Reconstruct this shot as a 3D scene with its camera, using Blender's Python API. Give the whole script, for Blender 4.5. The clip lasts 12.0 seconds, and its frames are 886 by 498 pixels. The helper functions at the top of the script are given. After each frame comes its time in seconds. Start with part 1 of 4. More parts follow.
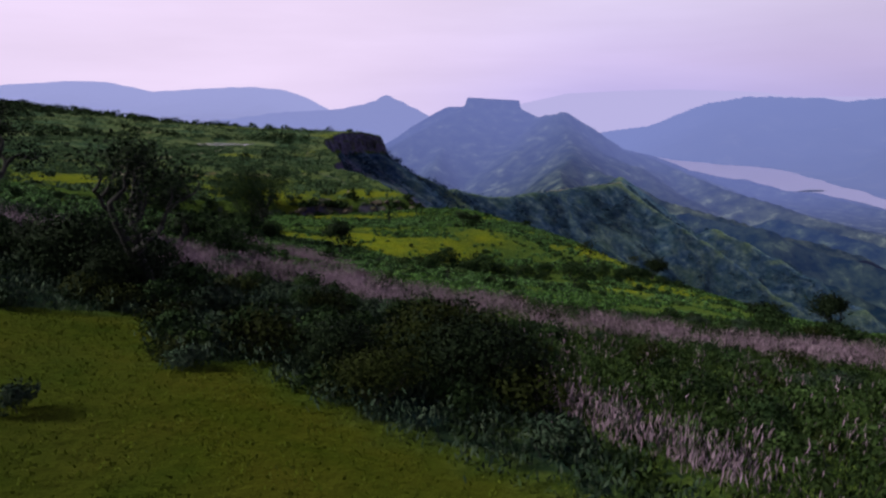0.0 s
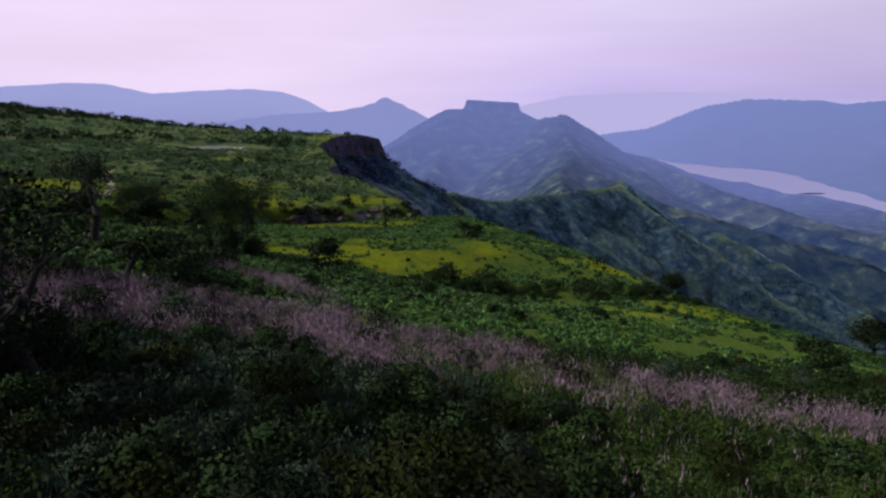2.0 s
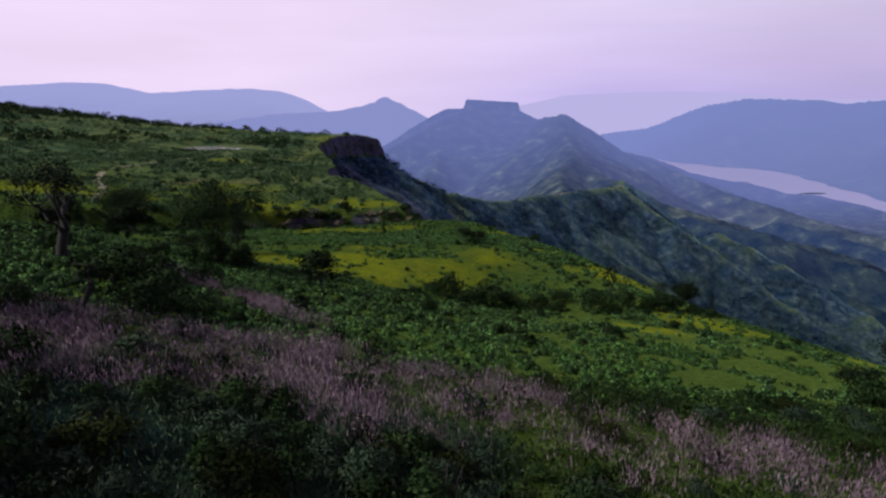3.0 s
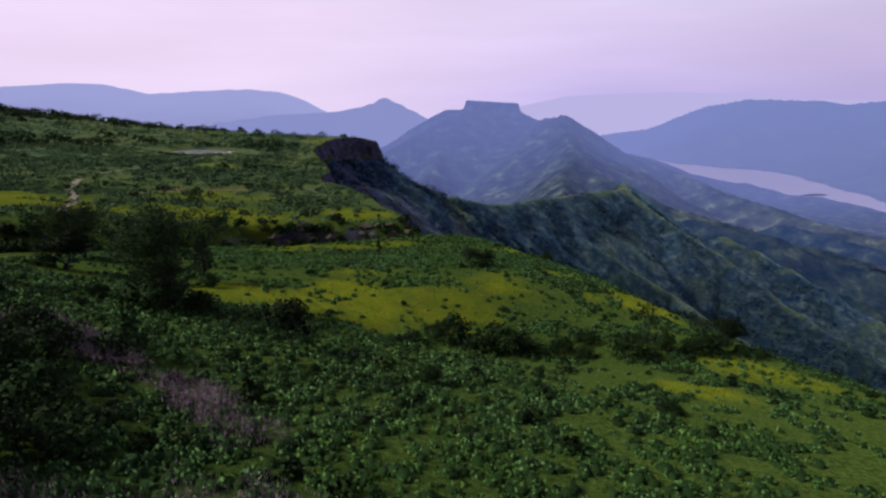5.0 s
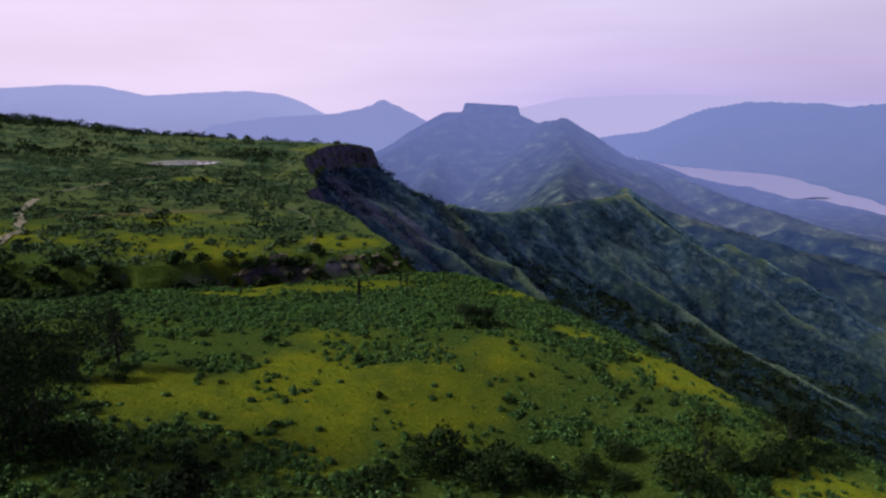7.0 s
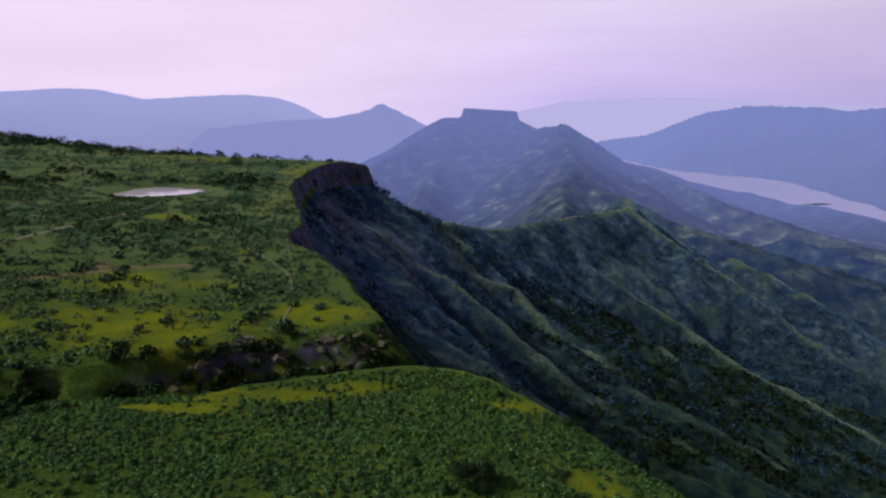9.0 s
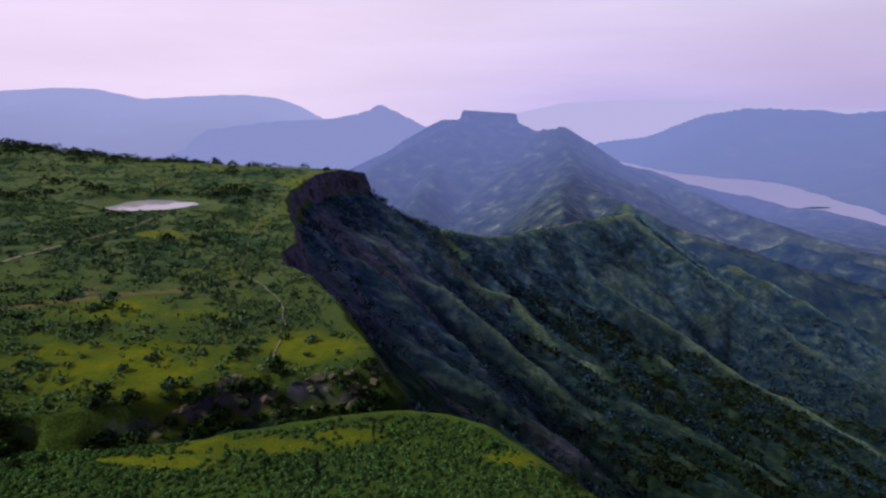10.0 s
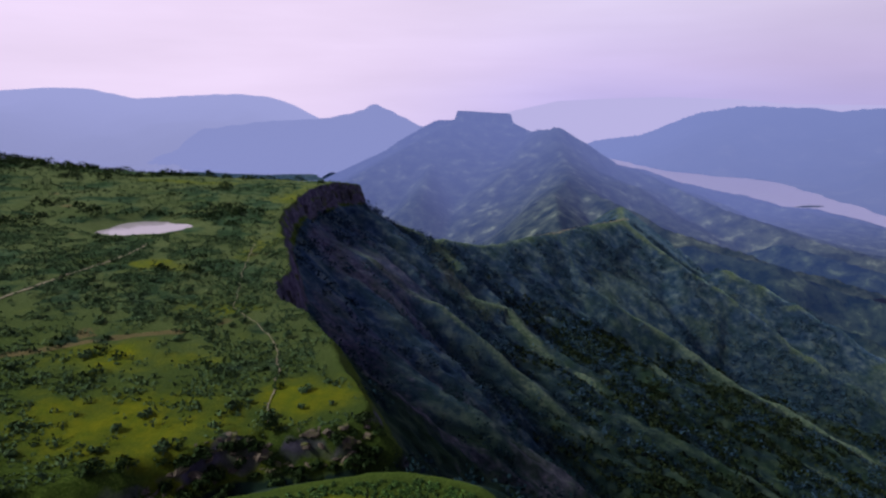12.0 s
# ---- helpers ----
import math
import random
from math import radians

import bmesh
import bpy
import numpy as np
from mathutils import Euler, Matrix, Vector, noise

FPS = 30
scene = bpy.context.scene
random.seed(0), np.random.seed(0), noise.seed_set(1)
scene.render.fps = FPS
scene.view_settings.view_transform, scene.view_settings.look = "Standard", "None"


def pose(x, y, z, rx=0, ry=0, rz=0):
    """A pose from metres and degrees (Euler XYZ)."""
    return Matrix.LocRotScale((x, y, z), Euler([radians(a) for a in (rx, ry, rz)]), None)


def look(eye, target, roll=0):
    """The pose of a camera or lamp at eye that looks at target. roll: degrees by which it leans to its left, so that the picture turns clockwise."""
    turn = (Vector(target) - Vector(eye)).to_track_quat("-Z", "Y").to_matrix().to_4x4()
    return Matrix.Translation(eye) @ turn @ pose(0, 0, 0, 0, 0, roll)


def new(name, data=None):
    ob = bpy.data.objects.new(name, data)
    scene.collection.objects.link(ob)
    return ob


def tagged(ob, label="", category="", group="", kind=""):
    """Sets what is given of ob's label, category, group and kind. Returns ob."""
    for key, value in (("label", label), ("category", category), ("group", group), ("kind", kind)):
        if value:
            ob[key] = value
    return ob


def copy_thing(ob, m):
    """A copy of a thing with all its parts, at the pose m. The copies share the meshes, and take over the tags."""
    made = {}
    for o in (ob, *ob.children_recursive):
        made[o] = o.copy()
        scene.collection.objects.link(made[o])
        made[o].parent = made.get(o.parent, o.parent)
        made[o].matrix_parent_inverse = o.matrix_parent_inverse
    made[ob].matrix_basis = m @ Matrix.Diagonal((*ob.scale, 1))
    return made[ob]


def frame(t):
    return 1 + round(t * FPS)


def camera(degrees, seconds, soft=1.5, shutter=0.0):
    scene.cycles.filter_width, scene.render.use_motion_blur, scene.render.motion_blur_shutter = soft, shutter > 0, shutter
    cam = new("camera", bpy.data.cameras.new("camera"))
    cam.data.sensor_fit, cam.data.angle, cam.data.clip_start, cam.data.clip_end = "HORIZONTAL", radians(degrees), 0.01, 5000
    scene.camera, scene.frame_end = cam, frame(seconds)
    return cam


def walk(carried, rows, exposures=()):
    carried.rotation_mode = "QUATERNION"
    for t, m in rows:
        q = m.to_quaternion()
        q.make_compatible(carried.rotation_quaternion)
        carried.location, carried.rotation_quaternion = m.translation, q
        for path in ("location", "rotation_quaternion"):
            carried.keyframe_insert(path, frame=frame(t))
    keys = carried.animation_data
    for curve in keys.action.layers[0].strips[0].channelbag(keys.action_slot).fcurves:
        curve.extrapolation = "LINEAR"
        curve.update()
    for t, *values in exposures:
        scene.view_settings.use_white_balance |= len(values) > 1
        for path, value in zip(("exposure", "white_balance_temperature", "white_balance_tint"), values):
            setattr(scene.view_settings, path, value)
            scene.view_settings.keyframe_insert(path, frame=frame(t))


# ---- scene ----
cam = camera(76.2, 12.0, soft=2.4)
# seconds, x, y, z, pitch, roll, yaw
PATH = [
    (0, 0.00, 0.00, 0.00, -15.43, 0.00, 0.00),
    (0.5, -0.06, 1.79, 0.05, -15.38, 0.04, -0.05),
    (1, -0.08, 3.76, 0.05, -15.34, 0.09, -0.08),
    (1.5, -0.09, 5.73, 0.05, -15.27, 0.07, -0.08),
    (2, -0.08, 8.01, 0.02, -15.22, 0.05, -0.10),
    (2.5, -0.12, 10.31, 0.06, -15.24, 0.03, -0.12),
    (3, -0.32, 13.06, 0.17, -15.26, 0.06, -0.15),
    (5, -0.72, 27.23, 0.47, -15.19, 0.05, -0.18),
    (5.5, -0.51, 31.73, 0.63, -15.15, 0.06, -0.21),
    (6, -0.14, 36.63, 0.86, -15.11, 0.07, -0.22),
    (6.5, 0.14, 41.46, 1.82, -15.10, 0.08, -0.26),
    (7, 0.52, 46.47, 3.31, -15.05, 0.10, -0.29),
    (7.5, 0.83, 51.48, 5.40, -14.99, 0.05, -0.31),
    (9.5, 2.41, 71.04, 16.69, -14.84, 0.17, -0.48),
    (10, 2.84, 72.51, 19.60, -14.84, 0.32, -0.52),
    (10.5, 2.91, 73.30, 22.26, -14.97, 0.37, -0.53),
    (11, 2.99, 73.87, 25.02, -14.96, 0.27, -0.52),
    (11.5, 3.14, 74.13, 27.79, -15.00, 0.16, -0.65),
    (12, 3.39, 75.05, 30.66, -15.13, 0.12, -0.98),
]
walk(cam, [(t, pose(x, y, z, 90 + pitch, 0, yaw) @ pose(0, 0, 0, 0, 0, roll)) for t, x, y, z, pitch, roll, yaw in PATH])

# ---------------------------------------------------------------- sky and light
def srgb(r, g, b):
    """Linear colour from 0..255 display values."""
    f = lambda v: v / 12.92 if v <= 0.04045 else ((v + 0.055) / 1.055) ** 2.4
    return (f(r / 255), f(g / 255), f(b / 255), 1.0)


world = bpy.data.worlds.new("dusk_sky")
scene.world = world
world.use_nodes = True
wn, wl = world.node_tree.nodes, world.node_tree.links
wn.clear()
w_out = wn.new("ShaderNodeOutputWorld")
w_bg = wn.new("ShaderNodeBackground")
w_co = wn.new("ShaderNodeTexCoord")
w_sep = wn.new("ShaderNodeSeparateXYZ")
wl.new(w_co.outputs["Generated"], w_sep.inputs[0])
# lavender haze at the horizon, pale pink cloud deck above
w_ramp = wn.new("ShaderNodeValToRGB")
w_ramp.color_ramp.elements[0].position, w_ramp.color_ramp.elements[0].color = 0.0, srgb(198, 186, 238)
w_ramp.color_ramp.elements[1].position, w_ramp.color_ramp.elements[1].color = 0.5, srgb(116, 114, 146)
e = w_ramp.color_ramp.elements.new(0.05)
e.color = srgb(214, 198, 243)
e = w_ramp.color_ramp.elements.new(0.14)
e.color = srgb(224, 211, 245)
e = w_ramp.color_ramp.elements.new(0.26)
e.color = srgb(196, 186, 222)
wl.new(w_sep.outputs["Z"], w_ramp.inputs[0])
# soft streaks in the cloud
w_map = wn.new("ShaderNodeMapping")
w_map.inputs["Scale"].default_value = (1.2, 1.2, 9.0)
wl.new(w_co.outputs["Generated"], w_map.inputs[0])
w_noise = wn.new("ShaderNodeTexNoise")
w_noise.inputs["Scale"].default_value, w_noise.inputs["Detail"].default_value = 2.2, 5.0
wl.new(w_map.outputs[0], w_noise.inputs["Vector"])
w_nr = wn.new("ShaderNodeMapRange")
w_nr.inputs["From Min"].default_value, w_nr.inputs["From Max"].default_value = 0.3, 0.7
w_nr.inputs["To Min"].default_value, w_nr.inputs["To Max"].default_value = 0.95, 1.05
wl.new(w_noise.outputs["Fac"], w_nr.inputs["Value"])
# brighter, pinker side where the hidden sun stands
w_dot = wn.new("ShaderNodeVectorMath")
w_dot.operation = "DOT_PRODUCT"
w_dot.inputs[1].default_value = (-0.45, 0.85, 0.25)
wl.new(w_co.outputs["Generated"], w_dot.inputs[0])
w_glow = wn.new("ShaderNodeMapRange")
w_glow.interpolation_type = "SMOOTHSTEP"
w_glow.inputs["From Min"].default_value, w_glow.inputs["From Max"].default_value = 0.68, 1.0
wl.new(w_dot.outputs["Value"], w_glow.inputs["Value"])
w_mix = wn.new("ShaderNodeMix")
w_mix.data_type = "RGBA"
wl.new(w_glow.outputs[0], w_mix.inputs["Factor"])
wl.new(w_ramp.outputs[0], w_mix.inputs["A"])
w_mix.inputs["B"].default_value = srgb(236, 217, 247)
w_mul = wn.new("ShaderNodeVectorMath")
w_mul.operation = "SCALE"
wl.new(w_mix.outputs["Result"], w_mul.inputs[0])
# the deck is thicker, and dimmer, towards the east
w_east = wn.new("ShaderNodeMapRange")
w_east.interpolation_type = "SMOOTHSTEP"
w_east.inputs["From Min"].default_value, w_east.inputs["From Max"].default_value = 0.15, 0.65
w_east.inputs["To Min"].default_value, w_east.inputs["To Max"].default_value = 1.0, 0.84
wl.new(w_sep.outputs["X"], w_east.inputs["Value"])
w_both = wn.new("ShaderNodeMath")
w_both.operation = "MULTIPLY"
wl.new(w_nr.outputs[0], w_both.inputs[0])
wl.new(w_east.outputs[0], w_both.inputs[1])
wl.new(w_both.outputs[0], w_mul.inputs["Scale"])
# a little clear-sky blue behind the cloud
w_sky = wn.new("ShaderNodeTexSky")
w_sky.sky_type, w_sky.sun_disc = "NISHITA", False
w_sky.sun_elevation, w_sky.sun_rotation = radians(41), radians(-104)
w_add = wn.new("ShaderNodeVectorMath")
w_add.operation = "MULTIPLY_ADD"
wl.new(w_sky.outputs[0], w_add.inputs[0])
w_add.inputs[1].default_value = (0.001, 0.001, 0.001)
wl.new(w_mul.outputs[0], w_add.inputs[2])
wl.new(w_add.outputs[0], w_bg.inputs["Color"])
w_bg.inputs["Strength"].default_value = 1.0
wl.new(w_bg.outputs[0], w_out.inputs[0])

sun = new("sun", bpy.data.lights.new("sun", "SUN"))
sun.data.energy, sun.data.angle, sun.data.color = 4.3, radians(14), (1.0, 0.95, 0.86)
sun.matrix_world = look((-58, -14, 52), (0, 0, 0))


# ---------------------------------------------------------------- noise and plan helpers
def vnoise(x, y, size, seed):
    """Smooth value noise in -1..1 with cells of that size in metres."""
    g = np.random.RandomState(seed).rand(128, 128) * 2 - 1
    u, v = x / size, y / size
    i, j = np.floor(u).astype(int), np.floor(v).astype(int)
    a, b = u - i, v - j
    a, b = a * a * (3 - 2 * a), b * b * (3 - 2 * b)
    i0, i1, j0, j1 = i % 128, (i + 1) % 128, j % 128, (j + 1) % 128
    return (g[i0, j0] * (1 - a) + g[i1, j0] * a) * (1 - b) + (g[i0, j1] * (1 - a) + g[i1, j1] * a) * b


def fbm(x, y, size, octaves, seed):
    out, amp = 0.0, 1.0
    for k in range(octaves):
        out = out + amp * vnoise(x + 17.3 * k, y - 9.1 * k, size / 2**k, seed + k)
        amp *= 0.5
    return out / 1.6


def smooth(lo, hi, v):
    t = np.clip((v - lo) / (hi - lo), 0, 1)
    return t * t * (3 - 2 * t)


def near_line(x, y, line):
    """Distance to a polyline in plan, and the height interpolated along it (0 where it has none)."""
    best, height = np.full(np.shape(x), 1e9), np.zeros(np.shape(x))
    for p, q in zip(line[:-1], line[1:]):
        dx, dy = q[0] - p[0], q[1] - p[1]
        t = np.clip(((x - p[0]) * dx + (y - p[1]) * dy) / (dx * dx + dy * dy), 0, 1)
        d = np.hypot(x - p[0] - t * dx, y - p[1] - t * dy)
        closer = d < best
        best = np.where(closer, d, best)
        if len(p) > 2:
            height = np.where(closer, p[2] + t * (q[2] - p[2]), height)
    return best, height


def inside(x, y, ring):
    hit = np.zeros(np.shape(x), bool)
    for p, q in zip(ring, ring[1:] + ring[:1]):
        if p[1] != q[1]:
            cross = (p[1] > y) != (q[1] > y)
            hit ^= cross & (x < (q[0] - p[0]) * (y - p[1]) / (q[1] - p[1]) + p[0])
    return hit


def outside_by(x, y, ring):
    """Metres outside a closed ring, negative within it."""
    d, _ = near_line(x, y, ring + ring[:1])
    return np.where(inside(x, y, ring), -d, d)


def cubic(x, y, c):
    terms = [(i, j) for i in range(4) for j in range(4) if i + j <= 3]
    return sum(k * x**i * y**j for k, (i, j) in zip(c, terms))


# ---------------------------------------------------------------- the lie of the land
LAKE_Z = -322.0
SPUR = [(9, 153), (14, 148), (20, 142), (27, 134), (32, 127), (38, 117), (44, 107), (52, 101), (64, 93), (84, 84), (120, 70), (190, 20),
        (260, -300), (-700, -300), (-700, 130), (-100, 138), (-61, 146), (-45, 147.5), (-36, 149.5), (-29, 152), (-14, 155), (-3, 156.5)]
PLATEAU = [(-9, 176), (-13, 187), (-18, 198), (-22, 209), (-27, 221), (-32, 231), (-38, 240), (-46, 247), (-51, 262), (-50, 276), (-58, 303), (-69, 334),
           (-78, 384), (-81, 458), (-73, 506), (-58, 530), (-57, 545), (-72, 562), (-140, 600), (-320, 640), (-900, 700), (-900, 100), (-130, 136),
           (-63, 149), (-55, 152.5), (-47, 158.5), (-38, 166.5), (-33, 170.5), (-27, 171), (-16, 174)]
SPUR_C = (-5.091, -25.386, -2.889, 5.594, -6.092, -4.908, 5.451, 7.645, -8.465, -2.345)
PLATEAU_C = (-32.543, 3.643, -0.983, -6.136, -4.588, 5.467, -2.676, 4.738, -0.007, -0.547)
# crests of the ridges below the plateau: x, y, z and steepness of their flanks
RIDGES = [
    ([(-57, 548, -62), (5, 569, -93), (53, 600, -108), (143, 679, -112), (234, 751, -115), (285, 908, -129), (300, 1010, -158)], 0.78),
    ([(143, 668, -118), (148, 612, -143), (175, 588, -161), (235, 577, -194), (282, 535, -224), (323, 528, -241), (380, 470, -268)], 0.92),
    ([(234, 751, -115), (263, 713, -137), (285, 678, -154), (330, 660, -180), (383, 618, -222), (450, 560, -262)], 0.85),
    ([(190, 500, -190), (225, 480, -214), (250, 455, -232), (300, 400, -262)], 0.8),
    ([(-50, 420, -73), (5, 410, -94), (60, 380, -132), (110, 330, -164)], 0.9),
    ([(20, 490, -115), (63, 504, -134), (85, 470, -156), (120, 430, -180)], 0.9),
    ([(-30, 250, -58), (0, 262, -77), (32, 250, -95), (80, 220, -134)], 0.9),
    ([(-8, 182, -48), (20, 200, -66), (48, 190, -84), (90, 160, -118)], 0.9),
    ([(360, 730, -172), (420, 700, -198), (465, 662, -222), (520, 600, -262)], 0.8),
    ([(120, 392, -168), (161, 370, -184), (190, 361, -186), (215, 335, -200), (240, 300, -222)], 0.85),
]


def gully(x, y, size, seed):
    """Crests (1) and gullies (-1) that run down the slopes."""
    u, v = 0.6 * x + 0.8 * y, (0.8 * x - 0.6 * y) * 0.24
    return 1 - 2.2 * np.abs(fbm(u + 0.25 * size * fbm(x, y, size * 1.5, 2, seed + 7), v, size, 3, seed))


def spur_height(x, y):
    xc, yc = np.clip(x, -48, 75), np.clip(y, 4, 158)
    z = cubic(xc / 50, yc / 100, SPUR_C)
    z = z + 2.4 * np.exp(-((x - 10) / 22) ** 2 - ((y - 119) / 15) ** 2) - 2.2 * np.exp(-((x - 8) / 16) ** 2 - ((y - 88) / 11) ** 2)
    z = z - 1.8 * np.exp(-((x + 13) / 20) ** 2 - ((y - 146) / 12) ** 2) - 0.12 * np.clip(x - 75, 0, 400) - 0.02 * np.clip(4 - y, 0, 400)
    d = np.clip(outside_by(x, y, SPUR) + 1.2 * fbm(x, y, 9, 3, 5), 0, None)
    drop = np.interp(d, [0, 3, 9, 40, 100, 260, 700], [0, 1.2, 6, 34, 84, 190, 320])
    return z + 0.25 * fbm(x, y, 7, 3, 11) - drop


def plateau_height(x, y):
    xc, yc = np.clip(x, -420, 10), np.clip(y, 135, 600)
    z = cubic(xc / 200, (yc - 330) / 200, PLATEAU_C)
    z = z - 0.14 * np.clip(y - 512, 0, 200) + 1.5 * smooth(-200, -320, x) * smooth(360, 450, y)
    pond = np.hypot((x + 131.5) / 18.5, (y - 334) / 17)
    z = np.where(pond < 1.5, z + (-28.9 - z) * smooth(1.5, 1.1, pond) - 1.2 * smooth(1.1, 0.75, pond + 0.4 * fbm(x, y, 11, 3, 29)), z)
    broken = smooth(-2, -9, x) * smooth(186, 178, y)
    d = np.clip(outside_by(x, y, PLATEAU) + (1.3 + 1.9 * smooth(236, 300, y)) * fbm(x, y, 17, 3, 21) + (1.0 + 1.3 * broken) * fbm(x, y, 4, 2, 23), 0, None)
    cliff = np.interp(d, [0, 1.2, 2.6, 3.4, 5.5, 55, 104, 140, 320, 700], [0, 6, 8, 14, 18, 60, 101, 126, 196, 330])
    bank = np.interp(d, [0, 1.5, 4, 9, 55, 104, 140, 320, 700], [0, 2.2, 6, 12, 58, 101, 126, 196, 330])
    cliff = cliff + (bank - cliff) * np.maximum(smooth(246, 226, y), 0.7 * smooth(300, 325, y) * smooth(440, 400, y))
    scarp = np.interp(d, [0, 0.8, 2.2, 3.0, 5, 10, 40, 100], [0, 1.9, 2.3, 4.4, 5.6, 8.5, 30, 90])
    front = smooth(-6, -14, x) * smooth(182, 174, y)
    rough = smooth(4, 70, d) * (12 * gully(x, y, 58, 31) + 6 * gully(x, y, 24, 37)) + smooth(3, 12, d) * 1.2 * fbm(x, y, 6, 3, 39)
    return z + 0.35 * fbm(x, y, 16, 4, 27) - cliff * (1 - front) - scarp * front + rough


def ground_height(x, y):
    z = np.maximum(spur_height(x, y), plateau_height(x, y))
    for line, steep in RIDGES:
        d, crest = near_line(x, y, line)
        along = smooth(0, 120, d)
        z = np.maximum(z, crest - steep * np.sqrt(d * d + 16) + 2.5 + along * (10 * gully(x, y, 70, 41) + 7 * gully(x, y, 28, 45) - 4) + 1.6 * fbm(x, y, 14, 3, 43) - 3 * smooth(0.2, 0.9, fbm(x, y, 35, 2, 53)))
    floor = -338 + 6 * fbm(x, y, 160, 3, 47) + 26 * smooth(900, 500, y) * smooth(0, 1, fbm(x, y, 120, 3, 49) + 0.5)
    return np.maximum(z, floor)


def height(x, y):
    return float(ground_height(np.array([float(x)]), np.array([float(y)]))[0])


# ---------------------------------------------------------------- materials
def material(name):
    m = bpy.data.materials.new(name)
    m.use_nodes = True
    return m, m.node_tree.nodes, m.node_tree.links, m.node_tree.nodes["Principled BSDF"]


def noise_node(nodes, links, scale, detail=4.0, rough=0.55, coord=None):
    n = nodes.new("ShaderNodeTexNoise")
    n.inputs["Scale"].default_value, n.inputs["Detail"].default_value, n.inputs["Roughness"].default_value = scale, detail, rough
    if coord is not None:
        links.new(coord, n.inputs["Vector"])
    return n.outputs["Fac"]


def ramp(nodes, links, fac, stops):
    r = nodes.new("ShaderNodeValToRGB")
    r.color_ramp.elements[0].position, r.color_ramp.elements[0].color = stops[0][0], (*stops[0][1], 1)
    r.color_ramp.elements[1].position, r.color_ramp.elements[1].color = stops[-1][0], (*stops[-1][1], 1)
    for pos, col in stops[1:-1]:
        r.color_ramp.elements.new(pos).color = (*col, 1)
    links.new(fac, r.inputs[0])
    return r.outputs[0]


def blend(nodes, links, fac, a, b):
    m = nodes.new("ShaderNodeMix")
    m.data_type = "RGBA"
    for key, value in (("Factor", fac), ("A", a), ("B", b)):
        if isinstance(value, (float, tuple)):
            m.inputs[key].default_value = value if isinstance(value, float) else (*value[:3], 1)
        else:
            links.new(value, m.inputs[key])
    return m.outputs["Result"]


def span(nodes, links, value, lo, hi):
    m = nodes.new("ShaderNodeMapRange")
    m.inputs["From Min"].default_value, m.inputs["From Max"].default_value = lo, hi
    links.new(value, m.inputs["Value"])
    return m.outputs[0]


def bumped(nodes, links, bsdf, fac, strength, distance):
    b = nodes.new("ShaderNodeBump")
    b.inputs["Strength"].default_value, b.inputs["Distance"].default_value = strength, distance
    links.new(fac, b.inputs["Height"])
    links.new(b.outputs[0], bsdf.inputs["Normal"])


def leaf_material(name, stops, rough=0.7, gloss=0.03):
    """Leaves whose colour differs from leaf to leaf and from plant to plant."""
    m, n, l, b = material(name)
    geo, info = n.new("ShaderNodeNewGeometry"), n.new("ShaderNodeObjectInfo")
    low, mid, high = (stop[1] for stop in stops)
    stops = [(0.0, tuple(0.45 * a + 0.55 * b for a, b in zip(low, mid))), (0.55, mid), (1.0, tuple(0.55 * a + 0.45 * b for a, b in zip(high, mid)))]
    base = ramp(n, l, geo.outputs["Random Per Island"], stops)
    hsv = n.new("ShaderNodeHueSaturation")
    l.new(base, hsv.inputs["Color"])
    spread = n.new("ShaderNodeMapRange")
    spread.inputs["To Min"].default_value, spread.inputs["To Max"].default_value = 0.75, 1.25
    l.new(info.outputs["Random"], spread.inputs["Value"])
    patch = noise_node(n, l, 0.35, 3.0, 0.5, geo.outputs["Position"])
    patchy = n.new("ShaderNodeMapRange")
    patchy.inputs["From Min"].default_value, patchy.inputs["From Max"].default_value = 0.3, 0.7
    patchy.inputs["To Min"].default_value, patchy.inputs["To Max"].default_value = 0.7, 1.3
    l.new(patch, patchy.inputs["Value"])
    mul = n.new("ShaderNodeMath")
    mul.operation = "MULTIPLY"
    l.new(spread.outputs[0], mul.inputs[0])
    l.new(patchy.outputs[0], mul.inputs[1])
    l.new(mul.outputs[0], hsv.inputs["Value"])
    l.new(hsv.outputs[0], b.inputs["Base Color"])
    b.inputs["Roughness"].default_value, b.inputs["Specular IOR Level"].default_value = rough, gloss
    return m


LEAF_DARK = leaf_material("dark_shrub_leaves", [(0.0, (0.00474, 0.01159, 0.004122)), (0.6, (0.01304, 0.02705, 0.009272)), (1.0, (0.03555, 0.05667, 0.01958))])
LEAF_OLIVE = leaf_material("olive_shrub_leaves", [(0.0, (0.004594, 0.007875, 0.001969)), (0.6, (0.01181, 0.0164, 0.003938)), (1.0, (0.02756, 0.03413, 0.008528))])
LEAF_GREY = leaf_material("grey_green_leaves", [(0.0, (0.0072, 0.0144, 0.008415)), (0.6, (0.0216, 0.0378, 0.02295)), (1.0, (0.0675, 0.0855, 0.05737))])
LEAF_HERB = leaf_material("green_herb_leaves", [(0.0, (0.01866, 0.05372, 0.009698)), (0.5, (0.05995, 0.1342, 0.02908)), (1.0, (0.1199, 0.2112, 0.06302))])
LEAF_BLUE = leaf_material("blue_green_herb_leaves", [(0.0, (0.02306, 0.05766, 0.01726)), (0.5, (0.06534, 0.1424, 0.04217)), (1.0, (0.1345, 0.2376, 0.08051))])
